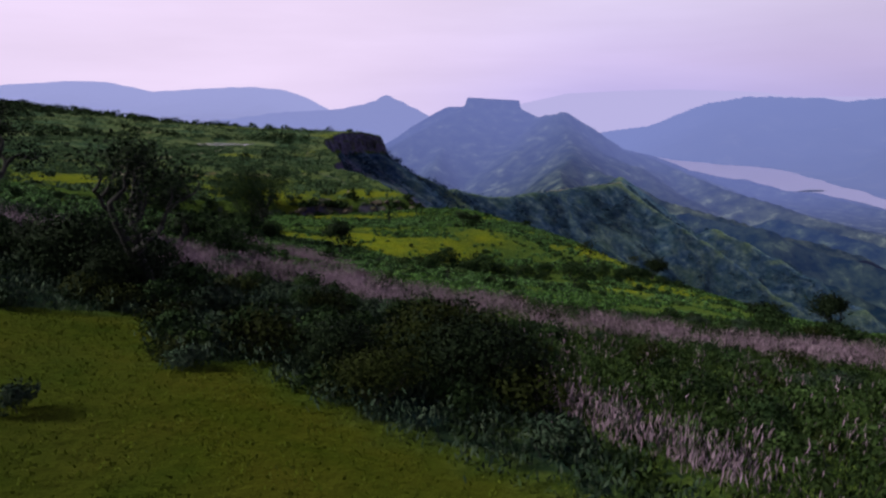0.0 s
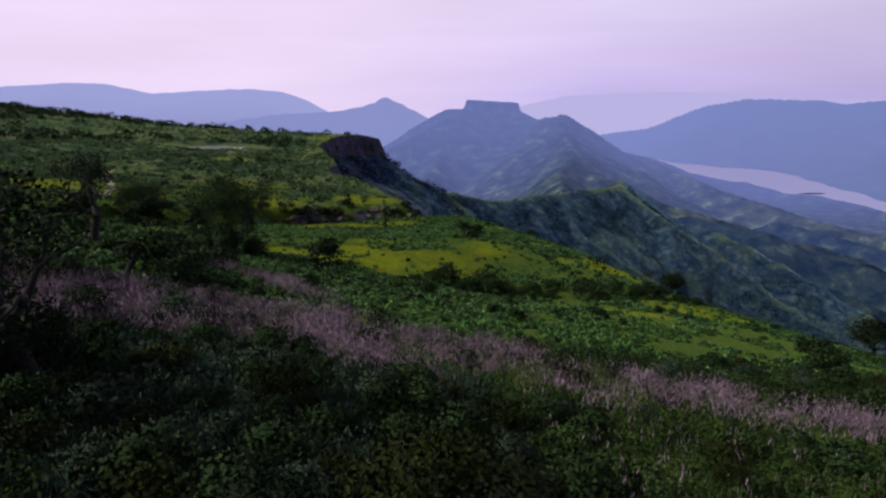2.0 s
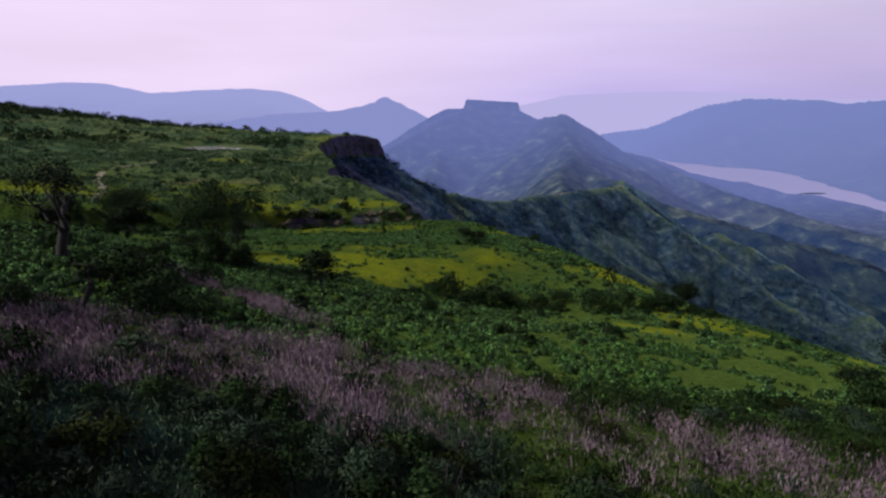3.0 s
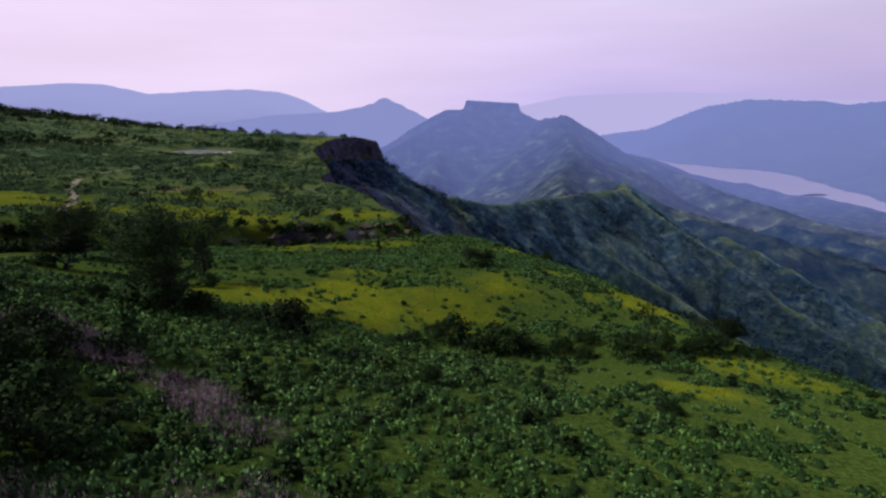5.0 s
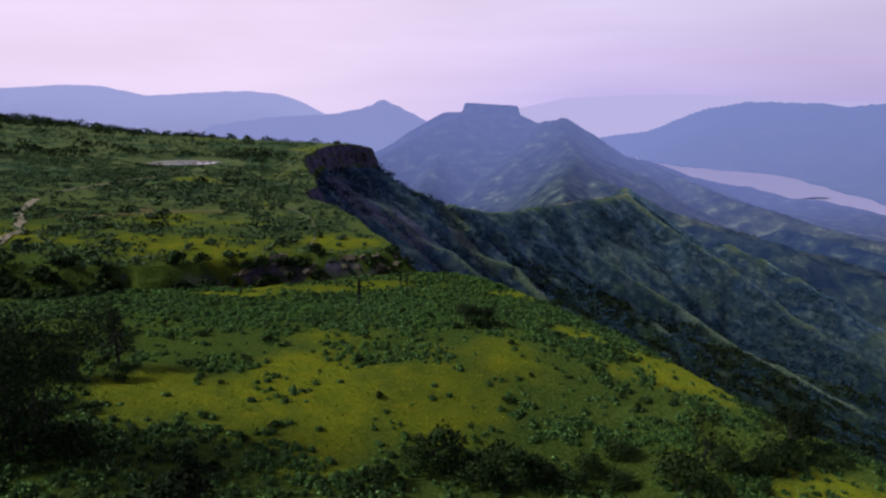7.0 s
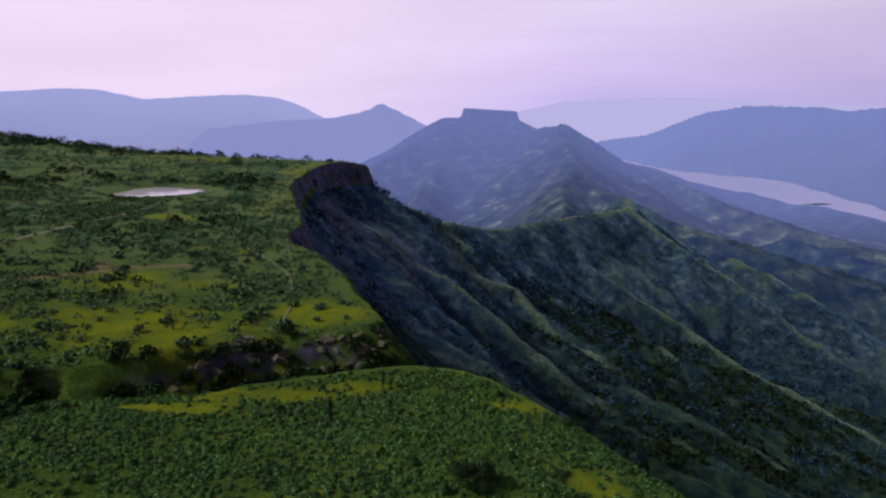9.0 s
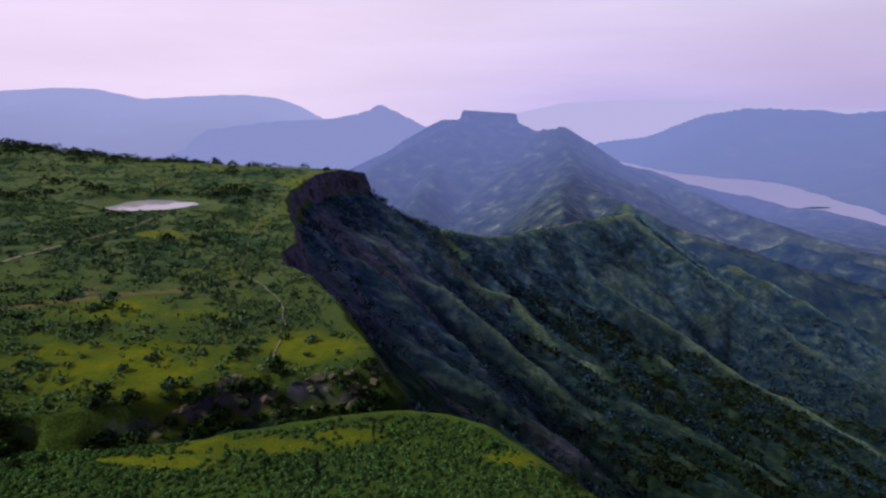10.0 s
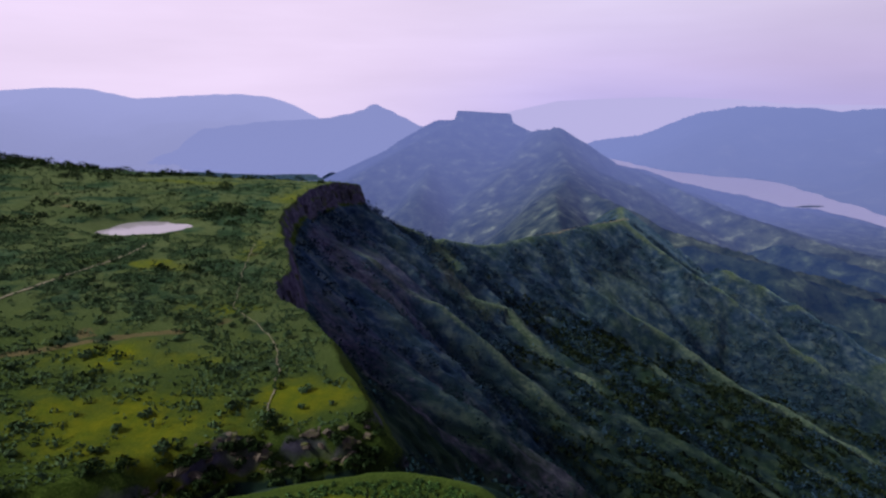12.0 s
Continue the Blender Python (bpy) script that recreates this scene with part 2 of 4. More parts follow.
LEAF_SLOPE = leaf_material("deep_green_herb_leaves", [(0.0, (0.01337, 0.03861, 0.00891)), (0.5, (0.03861, 0.08019, 0.02079)), (1.0, (0.0891, 0.1485, 0.04752))])
GRASS = leaf_material("yellow_green_grass", [(0.0, (0.0702, 0.1112, 0.00858)), (0.6, (0.1521, 0.2038, 0.0143)), (1.0, (0.2574, 0.2841, 0.04004))])
# near-black green for the clump cores: shade put into the colour
CORE_SHADE = leaf_material("herb_core_shade", [(0.0, (0.00728, 0.01872, 0.0052)), (0.6, (0.0156, 0.03536, 0.00936)), (1.0, (0.02704, 0.05408, 0.01456))])
TURF = leaf_material("short_meadow_turf", [(0.0, (0.03706, 0.05715, 0.005783)), (0.6, (0.06425, 0.08701, 0.007231)), (1.0, (0.09268, 0.1056, 0.02024))])
PURPLE = leaf_material("purple_flower_spikes", [(0.0, (0.0891, 0.05925, 0.07762)), (0.5, (0.2406, 0.1656, 0.2232)), (1.0, (0.3831, 0.2875, 0.3687))], 0.8, 0.05)
LEAF_TREE = leaf_material("dark_tree_leaves", [(0.0, (0.003, 0.00675, 0.003)), (0.6, (0.00825, 0.015, 0.00675)), (1.0, (0.021, 0.0315, 0.0135))])
LEAF_NEAR = leaf_material("slope_herb_leaves", [(0.0, (0.009, 0.02, 0.005)), (0.5, (0.024, 0.045, 0.013)), (1.0, (0.055, 0.085, 0.028))])
# blue haze put into the slope scrub's leaves, stronger in the far copy
FOREST = leaf_material("hazed_scrub_leaves", [(0.0, (0.002662, 0.01015, 0.01597)), (0.6, (0.007101, 0.02216, 0.03193)), (1.0, (0.0213, 0.04431, 0.05112))])
FOREST_HAZED = leaf_material("far_hazed_scrub_leaves", [(0.0, (0.007112, 0.02073, 0.04104)), (0.6, (0.0164, 0.03885, 0.06713)), (1.0, (0.03281, 0.0615, 0.0868))])
# plateau leaves, paled to put the air's haze into their colour
LEAF_UPLAND_HAZE = leaf_material("hazed_upland_leaves", [(0.0, (0.01531, 0.03281, 0.01512)), (0.6, (0.03937, 0.07215, 0.03326)), (1.0, (0.08208, 0.1258, 0.0567))])


def bark_material():
    m, n, l, b = material("dark_bark")
    co = n.new("ShaderNodeTexCoord").outputs["Object"]
    fac = noise_node(n, l, 14.0, 5.0, 0.6, co)
    l.new(ramp(n, l, fac, [(0.3, (0.003, 0.0027, 0.0024)), (0.7, (0.0108, 0.0096, 0.0084))]), b.inputs["Base Color"])
    b.inputs["Roughness"].default_value = 0.9
    bumped(n, l, b, fac, 0.6, 0.03)
    return m


def rock_material():
    m, n, l, b = material("dark_basalt")
    geo = n.new("ShaderNodeNewGeometry").outputs["Position"]
    fac = noise_node(n, l, 0.6, 7.0, 0.65, geo)
    tint = noise_node(n, l, 0.12, 3.0, 0.5, geo)
    col = ramp(n, l, fac, [(0.3, (0.008, 0.0085, 0.013)), (0.55, (0.026, 0.027, 0.036)), (0.75, (0.07, 0.07, 0.082))])
    l.new(blend(n, l, span(n, l, tint, 0.5, 0.7), col, (0.035, 0.045, 0.012)), b.inputs["Base Color"])
    b.inputs["Roughness"].default_value = 0.92
    bumped(n, l, b, fac, 0.8, 0.4)
    return m


def soil_material():
    m, n, l, b = material("pale_trodden_soil")
    geo = n.new("ShaderNodeNewGeometry").outputs["Position"]
    fac = noise_node(n, l, 1.5, 5.0, 0.6, geo)
    l.new(ramp(n, l, fac, [(0.3, (0.09, 0.085, 0.05)), (0.7, (0.22, 0.19, 0.13))]), b.inputs["Base Color"])
    b.inputs["Roughness"].default_value = 0.95
    bumped(n, l, b, fac, 0.4, 0.05)
    return m


def water_material(name, tone, rough):
    m, n, l, b = material(name)
    geo = n.new("ShaderNodeNewGeometry").outputs["Position"]
    b.inputs["Base Color"].default_value = (*tone, 1)
    b.inputs["Roughness"].default_value, b.inputs["IOR"].default_value = rough, 1.33
    bumped(n, l, b, noise_node(n, l, 0.8, 3.0, 0.5, geo), 0.03, 0.02)
    return m


def ground_material():
    """Yellow grass, green herbs, dark scrub, stony soil and bare rock, told apart by the masks on the sheet; two more
    masks paint haze.
    """
    m, n, l, b = material("hill_ground")
    geo = n.new("ShaderNodeNewGeometry").outputs["Position"]
    attr = {}
    for key in ("grass", "scrub", "rock", "bare", "turf", "crest", "upland_haze", "slope_haze"):
        a = n.new("ShaderNodeAttribute")
        a.attribute_name = key
        attr[key] = a.outputs["Fac"]
    fine, mid, wide = noise_node(n, l, 2.6, 6.0, 0.65, geo), noise_node(n, l, 0.35, 5.0, 0.6, geo), noise_node(n, l, 0.06, 4.0, 0.55, geo)
    green = ramp(n, l, fine, [(0.3, (0.010, 0.021, 0.004)), (0.5, (0.028, 0.047, 0.009)), (0.72, (0.060, 0.084, 0.02))])
    yellow = ramp(n, l, fine, [(0.28, (0.04453, 0.05934, 0.0048)), (0.5, (0.0931, 0.1108, 0.0072)), (0.74, (0.1538, 0.1662, 0.0192))])
    olive = ramp(n, l, mid, [(0.35, (0.04453, 0.07912, 0.0096)), (0.65, (0.1295, 0.1266, 0.0096))])
    yellow = blend(n, l, 0.45, yellow, olive)
    yellow = blend(n, l, 0.25, yellow, (0.02, 0.03, 0.003))
    # near meadow: its dimmer light put into a darker grass colour
    turf = blend(n, l, 0.5, ramp(n, l, fine, [(0.3, (0.019, 0.026, 0.0025)), (0.7, (0.038, 0.046, 0.005))]), ramp(n, l, mid, [(0.35, (0.018, 0.031, 0.0025)), (0.65, (0.042, 0.04, 0.005))]))
    clump = noise_node(n, l, 0.11, 6.0, 0.68, geo)
    dark = ramp(n, l, clump, [(0.36, (0.002, 0.005, 0.006)), (0.5, (0.006, 0.013, 0.013)), (0.62, (0.018, 0.03, 0.02))])
    # scrub tone with the blue of the air's haze put into it
    hazed_dark = ramp(n, l, clump, [(0.34, (0.006, 0.016, 0.036)), (0.5, (0.019, 0.038, 0.070)), (0.66, (0.062, 0.09, 0.098))])
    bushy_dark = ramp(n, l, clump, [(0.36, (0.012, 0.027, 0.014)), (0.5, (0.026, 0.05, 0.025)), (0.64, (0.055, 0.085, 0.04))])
    dark = blend(n, l, attr["slope_haze"], blend(n, l, attr["upland_haze"], dark, bushy_dark), hazed_dark)
    # plateau grass greyed and paled, as haze would do
    green = blend(n, l, attr["upland_haze"], green, ramp(n, l, fine, [(0.3, (0.02546, 0.04039, 0.0175)), (0.5, (0.0599, 0.08003, 0.03499)), (0.72, (0.1086, 0.1271, 0.06998))]))
    stone = ramp(n, l, mid, [(0.3, (0.018, 0.018, 0.032)), (0.52, (0.05, 0.046, 0.076)), (0.75, (0.105, 0.095, 0.135))])
    pale = ramp(n, l, mid, [(0.3, (0.02, 0.04, 0.032)), (0.5, (0.05, 0.076, 0.055)), (0.72, (0.105, 0.13, 0.092))])
    soil = ramp(n, l, fine, [(0.3, (0.05, 0.043, 0.02)), (0.7, (0.12, 0.1, 0.05))])

    def edged(key, lo=0.72, hi=0.98):
        add = n.new("ShaderNodeMath")
        add.operation = "MULTIPLY_ADD"
        l.new(mid, add.inputs[0])
        add.inputs[1].default_value = 0.7
        l.new(attr[key], add.inputs[2])
        return span(n, l, add.outputs[0], lo, hi)

    col = blend(n, l, edged("grass", 0.6, 1.2), green, yellow)
    col = blend(n, l, edged("bare"), col, soil)
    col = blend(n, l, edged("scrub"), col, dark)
    col = blend(n, l, edged("crest", 0.55, 1.2), col, pale)
    col = blend(n, l, edged("rock", 0.55, 1.2), col, stone)
    col = blend(n, l, attr["turf"], col, turf)
    col = blend(n, l, span(n, l, wide, 0.4, 1.1), col, (0.015, 0.03, 0.008))
    l.new(col, b.inputs["Base Color"])
    # blades catch the light at a low angle
    fuzz = n.new("ShaderNodeHueSaturation")
    fuzz.inputs["Value"].default_value, fuzz.inputs["Saturation"].default_value = 3.4, 1.0
    l.new(col, fuzz.inputs["Color"])
    l.new(fuzz.outputs[0], b.inputs["Sheen Tint"])
    b.inputs["Sheen Weight"].default_value, b.inputs["Sheen Roughness"].default_value = 0.5, 0.45
    b.inputs["Roughness"].default_value, b.inputs["Specular IOR Level"].default_value = 1.0, 0.0
    bumped(n, l, b, fine, 0.7, 0.25)
    return m


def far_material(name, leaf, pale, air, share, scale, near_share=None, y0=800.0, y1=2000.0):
    """Distant hillside: scrub and pale terraces, with the air's haze painted in as emission."""
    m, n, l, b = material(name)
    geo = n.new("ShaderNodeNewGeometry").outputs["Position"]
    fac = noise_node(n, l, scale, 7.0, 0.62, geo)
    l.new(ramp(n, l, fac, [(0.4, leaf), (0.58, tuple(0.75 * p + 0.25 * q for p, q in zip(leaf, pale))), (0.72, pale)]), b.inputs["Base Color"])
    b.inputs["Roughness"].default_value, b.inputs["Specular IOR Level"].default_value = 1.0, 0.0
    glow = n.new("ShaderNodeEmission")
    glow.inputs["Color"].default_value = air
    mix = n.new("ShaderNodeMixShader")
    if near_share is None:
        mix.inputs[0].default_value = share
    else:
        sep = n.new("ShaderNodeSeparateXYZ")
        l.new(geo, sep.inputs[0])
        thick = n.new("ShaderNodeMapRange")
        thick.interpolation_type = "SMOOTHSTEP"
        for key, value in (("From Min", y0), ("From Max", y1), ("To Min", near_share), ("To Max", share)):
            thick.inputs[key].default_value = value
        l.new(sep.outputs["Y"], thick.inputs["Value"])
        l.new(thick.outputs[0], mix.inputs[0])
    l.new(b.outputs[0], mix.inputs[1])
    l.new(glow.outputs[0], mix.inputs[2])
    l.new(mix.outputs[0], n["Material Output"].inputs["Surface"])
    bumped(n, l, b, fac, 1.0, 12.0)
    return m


def boulder_material():
    m, n, l, b = material("brown_basalt")
    geo = n.new("ShaderNodeNewGeometry").outputs["Position"]
    fac = noise_node(n, l, 1.4, 7.0, 0.65, geo)
    moss = noise_node(n, l, 0.5, 3.0, 0.5, geo)
    col = ramp(n, l, fac, [(0.3, (0.018, 0.014, 0.011)), (0.52, (0.06, 0.047, 0.036)), (0.75, (0.13, 0.105, 0.08))])
    l.new(blend(n, l, span(n, l, moss, 0.5, 0.65), col, (0.06, 0.07, 0.015)), b.inputs["Base Color"])
    b.inputs["Roughness"].default_value = 0.95
    bumped(n, l, b, fac, 0.8, 0.2)
    return m


BOULDER = boulder_material()
# the pond's base colour is paled to add to the sky's reflection
BARK, ROCK, SOIL, WATER, GROUND = bark_material(), rock_material(), soil_material(), water_material("pond_painted_sky", (0.3, 0.28, 0.32), 0.04), ground_material()
# lake: the pale sky that ripples reflect is put into the base colour
LAKE_GLEAM = water_material("ruffled_water_painted_sky", (0.29, 0.29, 0.5), 0.35)


# ---------------------------------------------------------------- mesh helpers
def mesh(name, verts, faces, mat, flat=False, normals=None):
    """A mesh from arrays; faces all have the same number of corners."""
    verts, faces = np.asarray(verts, np.float32), np.asarray(faces, np.int32)
    me = bpy.data.meshes.new(name)
    me.vertices.add(len(verts))
    me.vertices.foreach_set("co", verts.ravel())
    k = faces.shape[1]
    me.loops.add(faces.size)
    me.loops.foreach_set("vertex_index", faces.ravel())
    me.polygons.add(len(faces))
    me.polygons.foreach_set("loop_start", np.arange(0, faces.size, k, dtype=np.int32))
    me.polygons.foreach_set("use_smooth", np.full(len(faces), not flat))
    me.update(calc_edges=True)
    me.materials.append(mat)
    if normals is not None:
        me.normals_split_custom_set_from_vertices(np.asarray(normals, np.float32))
    return me


def part(name, data, parent, label=""):
    ob = new(name, data)
    ob.parent = parent
    return tagged(ob, label) if label else ob


def sheet(name, xs, ys, z, mat):
    """A height sheet over the grid of xs and ys."""
    gx, gy = np.meshgrid(xs, ys)
    nx, ny = len(xs), len(ys)
    i = np.arange(nx * ny).reshape(ny, nx)
    faces = np.stack([i[:-1, :-1], i[:-1, 1:], i[1:, 1:], i[1:, :-1]], -1).reshape(-1, 4)
    return mesh(name, np.stack([gx, gy, z], -1).reshape(-1, 3), faces, mat)


def leaves(rng, centres, size, outward, lean=0.0, long=1.6):
    """Pointed leaves, one quad each, at the centres, turned at random; lean draws them upright. They are shaded partly as the
    rounded mass that they belong to, whose surface faces outward there."""
    n = len(centres)
    a = rng.normal(size=(n, 3))
    a[:, 2] = np.abs(a[:, 2]) * (0.5 + lean) + lean
    a /= np.linalg.norm(a, axis=1, keepdims=True)
    b = np.cross(a, rng.normal(size=(n, 3)))
    b /= np.linalg.norm(b, axis=1, keepdims=True)
    out = outward / (np.linalg.norm(outward, axis=1, keepdims=True) + 1e-6)
    face = np.cross(b, a)
    turn = np.sign((face * out).sum(1) + 1e-9)[:, None]
    b, face = b * turn, face * turn
    s = (size * rng.uniform(0.6, 1.4, n))[:, None]
    v = np.stack([centres - a * s * long * 0.5, centres + b * s * 0.5, centres + a * s * long * 0.5, centres - b * s * 0.5], 1).reshape(-1, 3)
    shade = out * 0.7 + face * 0.3
    shade /= np.linalg.norm(shade, axis=1, keepdims=True)
    return v, np.arange(4 * n).reshape(-1, 4), np.repeat(shade, 4, 0)


def leaf_mesh(name, vfn, mat):
    return mesh(name, vfn[0], vfn[1], mat, False, vfn[2])


def tube(points, radii, sides=6):
    """A tapered limb through the points."""
    pts = [Vector(p) for p in points]
    verts, faces = [], []
    for k, p in enumerate(pts):
        way = (pts[min(k + 1, len(pts) - 1)] - pts[max(k - 1, 0)]).normalized()
        u = way.orthogonal().normalized()
        v = way.cross(u)
        for s in range(sides):
            t = 2 * math.pi * s / sides
            verts.append(p + (u * math.cos(t) + v * math.sin(t)) * radii[k])
    for k in range(len(pts) - 1):
        for s in range(sides):
            t = (s + 1) % sides
            faces.append((k * sides + s, k * sides + t, (k + 1) * sides + t, (k + 1) * sides + s))
    return np.array([tuple(v) for v in verts]), np.array(faces)


def joined(pieces):
    verts, faces, n = [], [], 0
    for v, f in pieces:
        verts.append(v)
        faces.append(f + n)
        n += len(v)
    return np.concatenate(verts), np.concatenate(faces)


# ---------------------------------------------------------------- ground sheet
def steps(*runs):
    return np.unique(np.concatenate([np.arange(a, b, s, dtype=float) for a, b, s in runs]))


far_out = np.geomspace(400, 4800, 34)
gxs = np.unique(np.concatenate([-far_out, steps((-400, -140, 5), (-140, 70, 1.0), (70, 400, 4)), far_out]))
gys = np.unique(np.concatenate([steps((-300, 0, 10), (0, 250, 1.0), (250, 600, 2.5), (600, 1000, 8)), np.geomspace(1000, 4900, 30)]))
GX, GY = np.meshgrid(gxs, gys)
GZ = ground_height(GX, GY)
ground_mesh = sheet("ground", gxs, gys, GZ, GROUND)

# masks: where grass, scrub, bare soil and rock lie, and where haze is painted into the colour
FIELD_EDGE = ([-40, -15, -13.8, -11.8, -10, -8.6, -7.1, -6.4, -4.6, -3.3, -2, -0.6, 0.8, 2.4, 8, 30], [16, 17.7, 19.4, 20.7, 18.5, 15.2, 14.5, 16.4, 14.4, 13.2, 12.2, 11.4, 10.4, 9.6, 5, -10])
PURPLE_BELT = [(-50, 29), (-32, 32), (-24, 35.5), (-18, 39), (-12, 39.5), (-7, 39), (-2, 38.3), (3, 38), (8, 36.5), (13, 35), (18, 31.5), (26, 28), (40, 22)]
PURPLE_SIDE = [(1.0, 19.3), (2.8, 17.4), (4.2, 14.4), (5.3, 12.0), (6.4, 9.8)]
PURPLE_LEFT = [(-30, 65), (-22, 61), (-15, 56.5), (-10, 52.5)]
YELLOW = [(-14, 104, 10, 15), (-9, 90, 6, 7), (2, 103, 9, 10), (9, 110, 5, 8), (32, 118, 11, 7), (24, 76, 7, 4), (42, 88, 14, 6), (-28, 95, 8, 8),
          (-24, 149.5, 14, 2.6), (-42, 144.5, 13, 2.4), (-11, 151.5, 8, 2.2), (12, 146, 6, 2.2), (60, 84, 14, 6), (21, 126, 7, 6),
          (-55, 172, 26, 17), (-26, 186, 12, 10), (-75, 200, 22, 10), (-105, 172, 30, 12), (-60, 235, 10, 6), (-100, 275, 22, 8), (-70, 310, 8, 22), (-85, 430, 12, 60),
          (-170, 470, 60, 14), (-120, 520, 40, 20)]
yellow = np.zeros_like(GX)
for cx, cy, rx, ry in YELLOW:
    yellow = np.maximum(yellow, 1.25 - np.hypot((GX - cx) / rx, (GY - cy) / ry) * 0.8)
yellow = np.clip(yellow - 0.1 + 0.6 * fbm(GX, GY, 8, 4, 61), 0, 1)
foreground_field = smooth(0.6, -0.6, GY - np.interp(GX, *FIELD_EDGE) + 0.8 * fbm(GX, GY, 3, 3, 63))
grass = yellow * smooth(55, 70, GY)
# where the meadow takes that painted darker tone
turf = foreground_field * smooth(60, 40, GY)
slope_y, slope_x = np.gradient(GZ, gys, gxs)
steep = np.hypot(slope_x, slope_y)
on_spur, on_plateau = outside_by(GX, GY, SPUR), outside_by(GX, GY, PLATEAU)
below = np.clip(np.minimum(on_spur, on_plateau), 0, None)
crest_d = np.full_like(GX, 1e9)
for line, _ in RIDGES:
    crest_d = np.minimum(crest_d, near_line(GX, GY, line)[0])
ridge_grass = np.maximum(1.5 * smooth(1, -0.2, crest_d / (10 + 10 * fbm(GX, GY, 60, 3, 62)).clip(3, 22) + 0.5 * fbm(GX, GY, 16, 3, 65)),
                         0.35 * smooth(0.5, 1.1, np.maximum(gully(GX, GY, 58, 31), gully(GX, GY, 70, 41)) + 0.8 * fbm(GX, GY, 30, 4, 66)) * smooth(0, 0.6, fbm(GX, GY, 45, 3, 64))) * smooth(8, 20, below)
scrub = smooth(2, 9, below) * np.clip(1.0 + 0.3 * fbm(GX, GY, 38, 4, 67), 0, 1)
scrub = np.maximum(scrub, 0.75 * smooth(-0.05, 0.6, 0.28 * smooth(212, 245, GY) + 0.6 * fbm(GX, GY, 30, 3, 69) + 0.75 * fbm(GX, GY, 9, 3, 60) - 0.7 * yellow) * smooth(-2, -6, on_plateau) * smooth(150, 165, GY))
crest = ridge_grass * np.clip(0.7 + 0.7 * fbm(GX, GY, 40, 3, 68), 0.1, 1.0) * (0.25 + 0.75 * smooth(300, 500, GY))
crest = np.maximum(crest, 0.4 * smooth(0.15, 0.55, fbm(GX, GY, 44, 4, 55)) * smooth(340, 520, GY) * smooth(20, 60, below))
thicket = smooth(90, 82, GY + 3 * fbm(GX, GY, 9, 3, 58)) * smooth(43, 52, GY) * smooth(14, 2, GX + 6 * fbm(GX, GY, 12, 3, 59))
# ground darkened under the thicket: shade between plants put into the mask
scrub = np.maximum(scrub, 0.25 * thicket)
# likewise near-black ground painted between the near shrubs
scrub = np.maximum(scrub, 0.6 * smooth(0, 1, GY - np.interp(GX, *FIELD_EDGE)) * smooth(44, 34, GY) * smooth(8, 4, GX + 0.08 * GY) * smooth(-36, -22, GX + 6 * fbm(GX, GY, 9, 3, 56)))
# plateau haze painted in, growing with distance
upland_haze = 0.75 * smooth(150, 270, GY) * smooth(3, -3, on_plateau)
# darkens the low valley by holding back the painted haze there
lower_dark = smooth(-125, -185, GZ + 14 * fbm(GX, GY, 50, 3, 78)) * smooth(660, 500, GY)
# haze painted into the slopes' colour, more with distance
slope_haze = np.maximum(smooth(250, 520, GY), smooth(215, 330, GY) * smooth(150, 70, below)) * smooth(-2, 4, on_plateau) * (1 - 0.85 * lower_dark)
SADDLE_GRASS = [(-22, 560), (5, 569), (14, 540), (20, 505), (34, 486)]
crest = np.maximum(crest, 0.85 * smooth(1, 0.2, near_line(GX, GY, SADDLE_GRASS)[0] / 20 + 0.5 * fbm(GX, GY, 14, 3, 80)))
saddle_d, _ = near_line(GX, GY, RIDGES[0][0])
# yellow fades with distance: the haze's greying put into the mask
grass = grass * (1 - 0.15 * smooth(150, 165, GY) - 0.25 * smooth(210, 330, GY))
scrub = np.maximum(scrub, 0.4 * smooth(-190, -290, GX) * smooth(300, 400, GY))
scrub = scrub * (1 - 0.4 * smooth(30, 6, saddle_d + 8 * fbm(GX, GY, 25, 3, 70)) * smooth(560, 585, GY))
HOLLOW = [(-110, 138), (-63, 145), (-47, 154), (-36, 165), (-20, 168)]
scrub = np.maximum(scrub, 0.1 * smooth(9, 3, near_line(GX, GY, HOLLOW)[0] + 3 * fbm(GX, GY, 8, 3, 57)))
rock = smooth(1.3, 2.4, steep) * smooth(120, 30, below)


def stony_at(x, y, d):
    """Bands of grey-violet scree that run down below the cliff."""
    u, v = 0.6 * x + 0.8 * y, (0.8 * x - 0.6 * y) * 0.38
    return 0.8 * smooth(-0.45, 0.45, fbm(u, v, 26, 4, 71)) * smooth(4, 12, d) * smooth(120, 60, d) * smooth(205, 240, y) * smooth(560, 480, y)


stony = stony_at(GX, GY, below)
rock = np.maximum(rock, 0.8 * stony)
bare = 0.8 * smooth(0.45, 0.9, fbm(GX, GY, 14, 4, 73)) * smooth(-1, -6, on_plateau) + 0.5 * ridge_grass * smooth(0.2, 0.7, fbm(GX, GY, 20, 3, 75))
BANK = [(-110, 192), (-98.5, 196.3), (-90.4, 201.7), (-85.2, 206.5), (-74.6, 213), (-64.6, 217)]
bare = np.maximum(bare, 0.9 * smooth(2.2, 0.6, near_line(GX, GY, BANK)[0] + 1.2 * fbm(GX, GY, 5, 3, 77)))
rock = np.maximum(rock, 0.6 * smooth(1.15, 0.75, np.hypot((GX + 33.5) / 4.2, (GY - 168) / 3.0) + 0.25 * fbm(GX, GY, 3, 3, 79)))
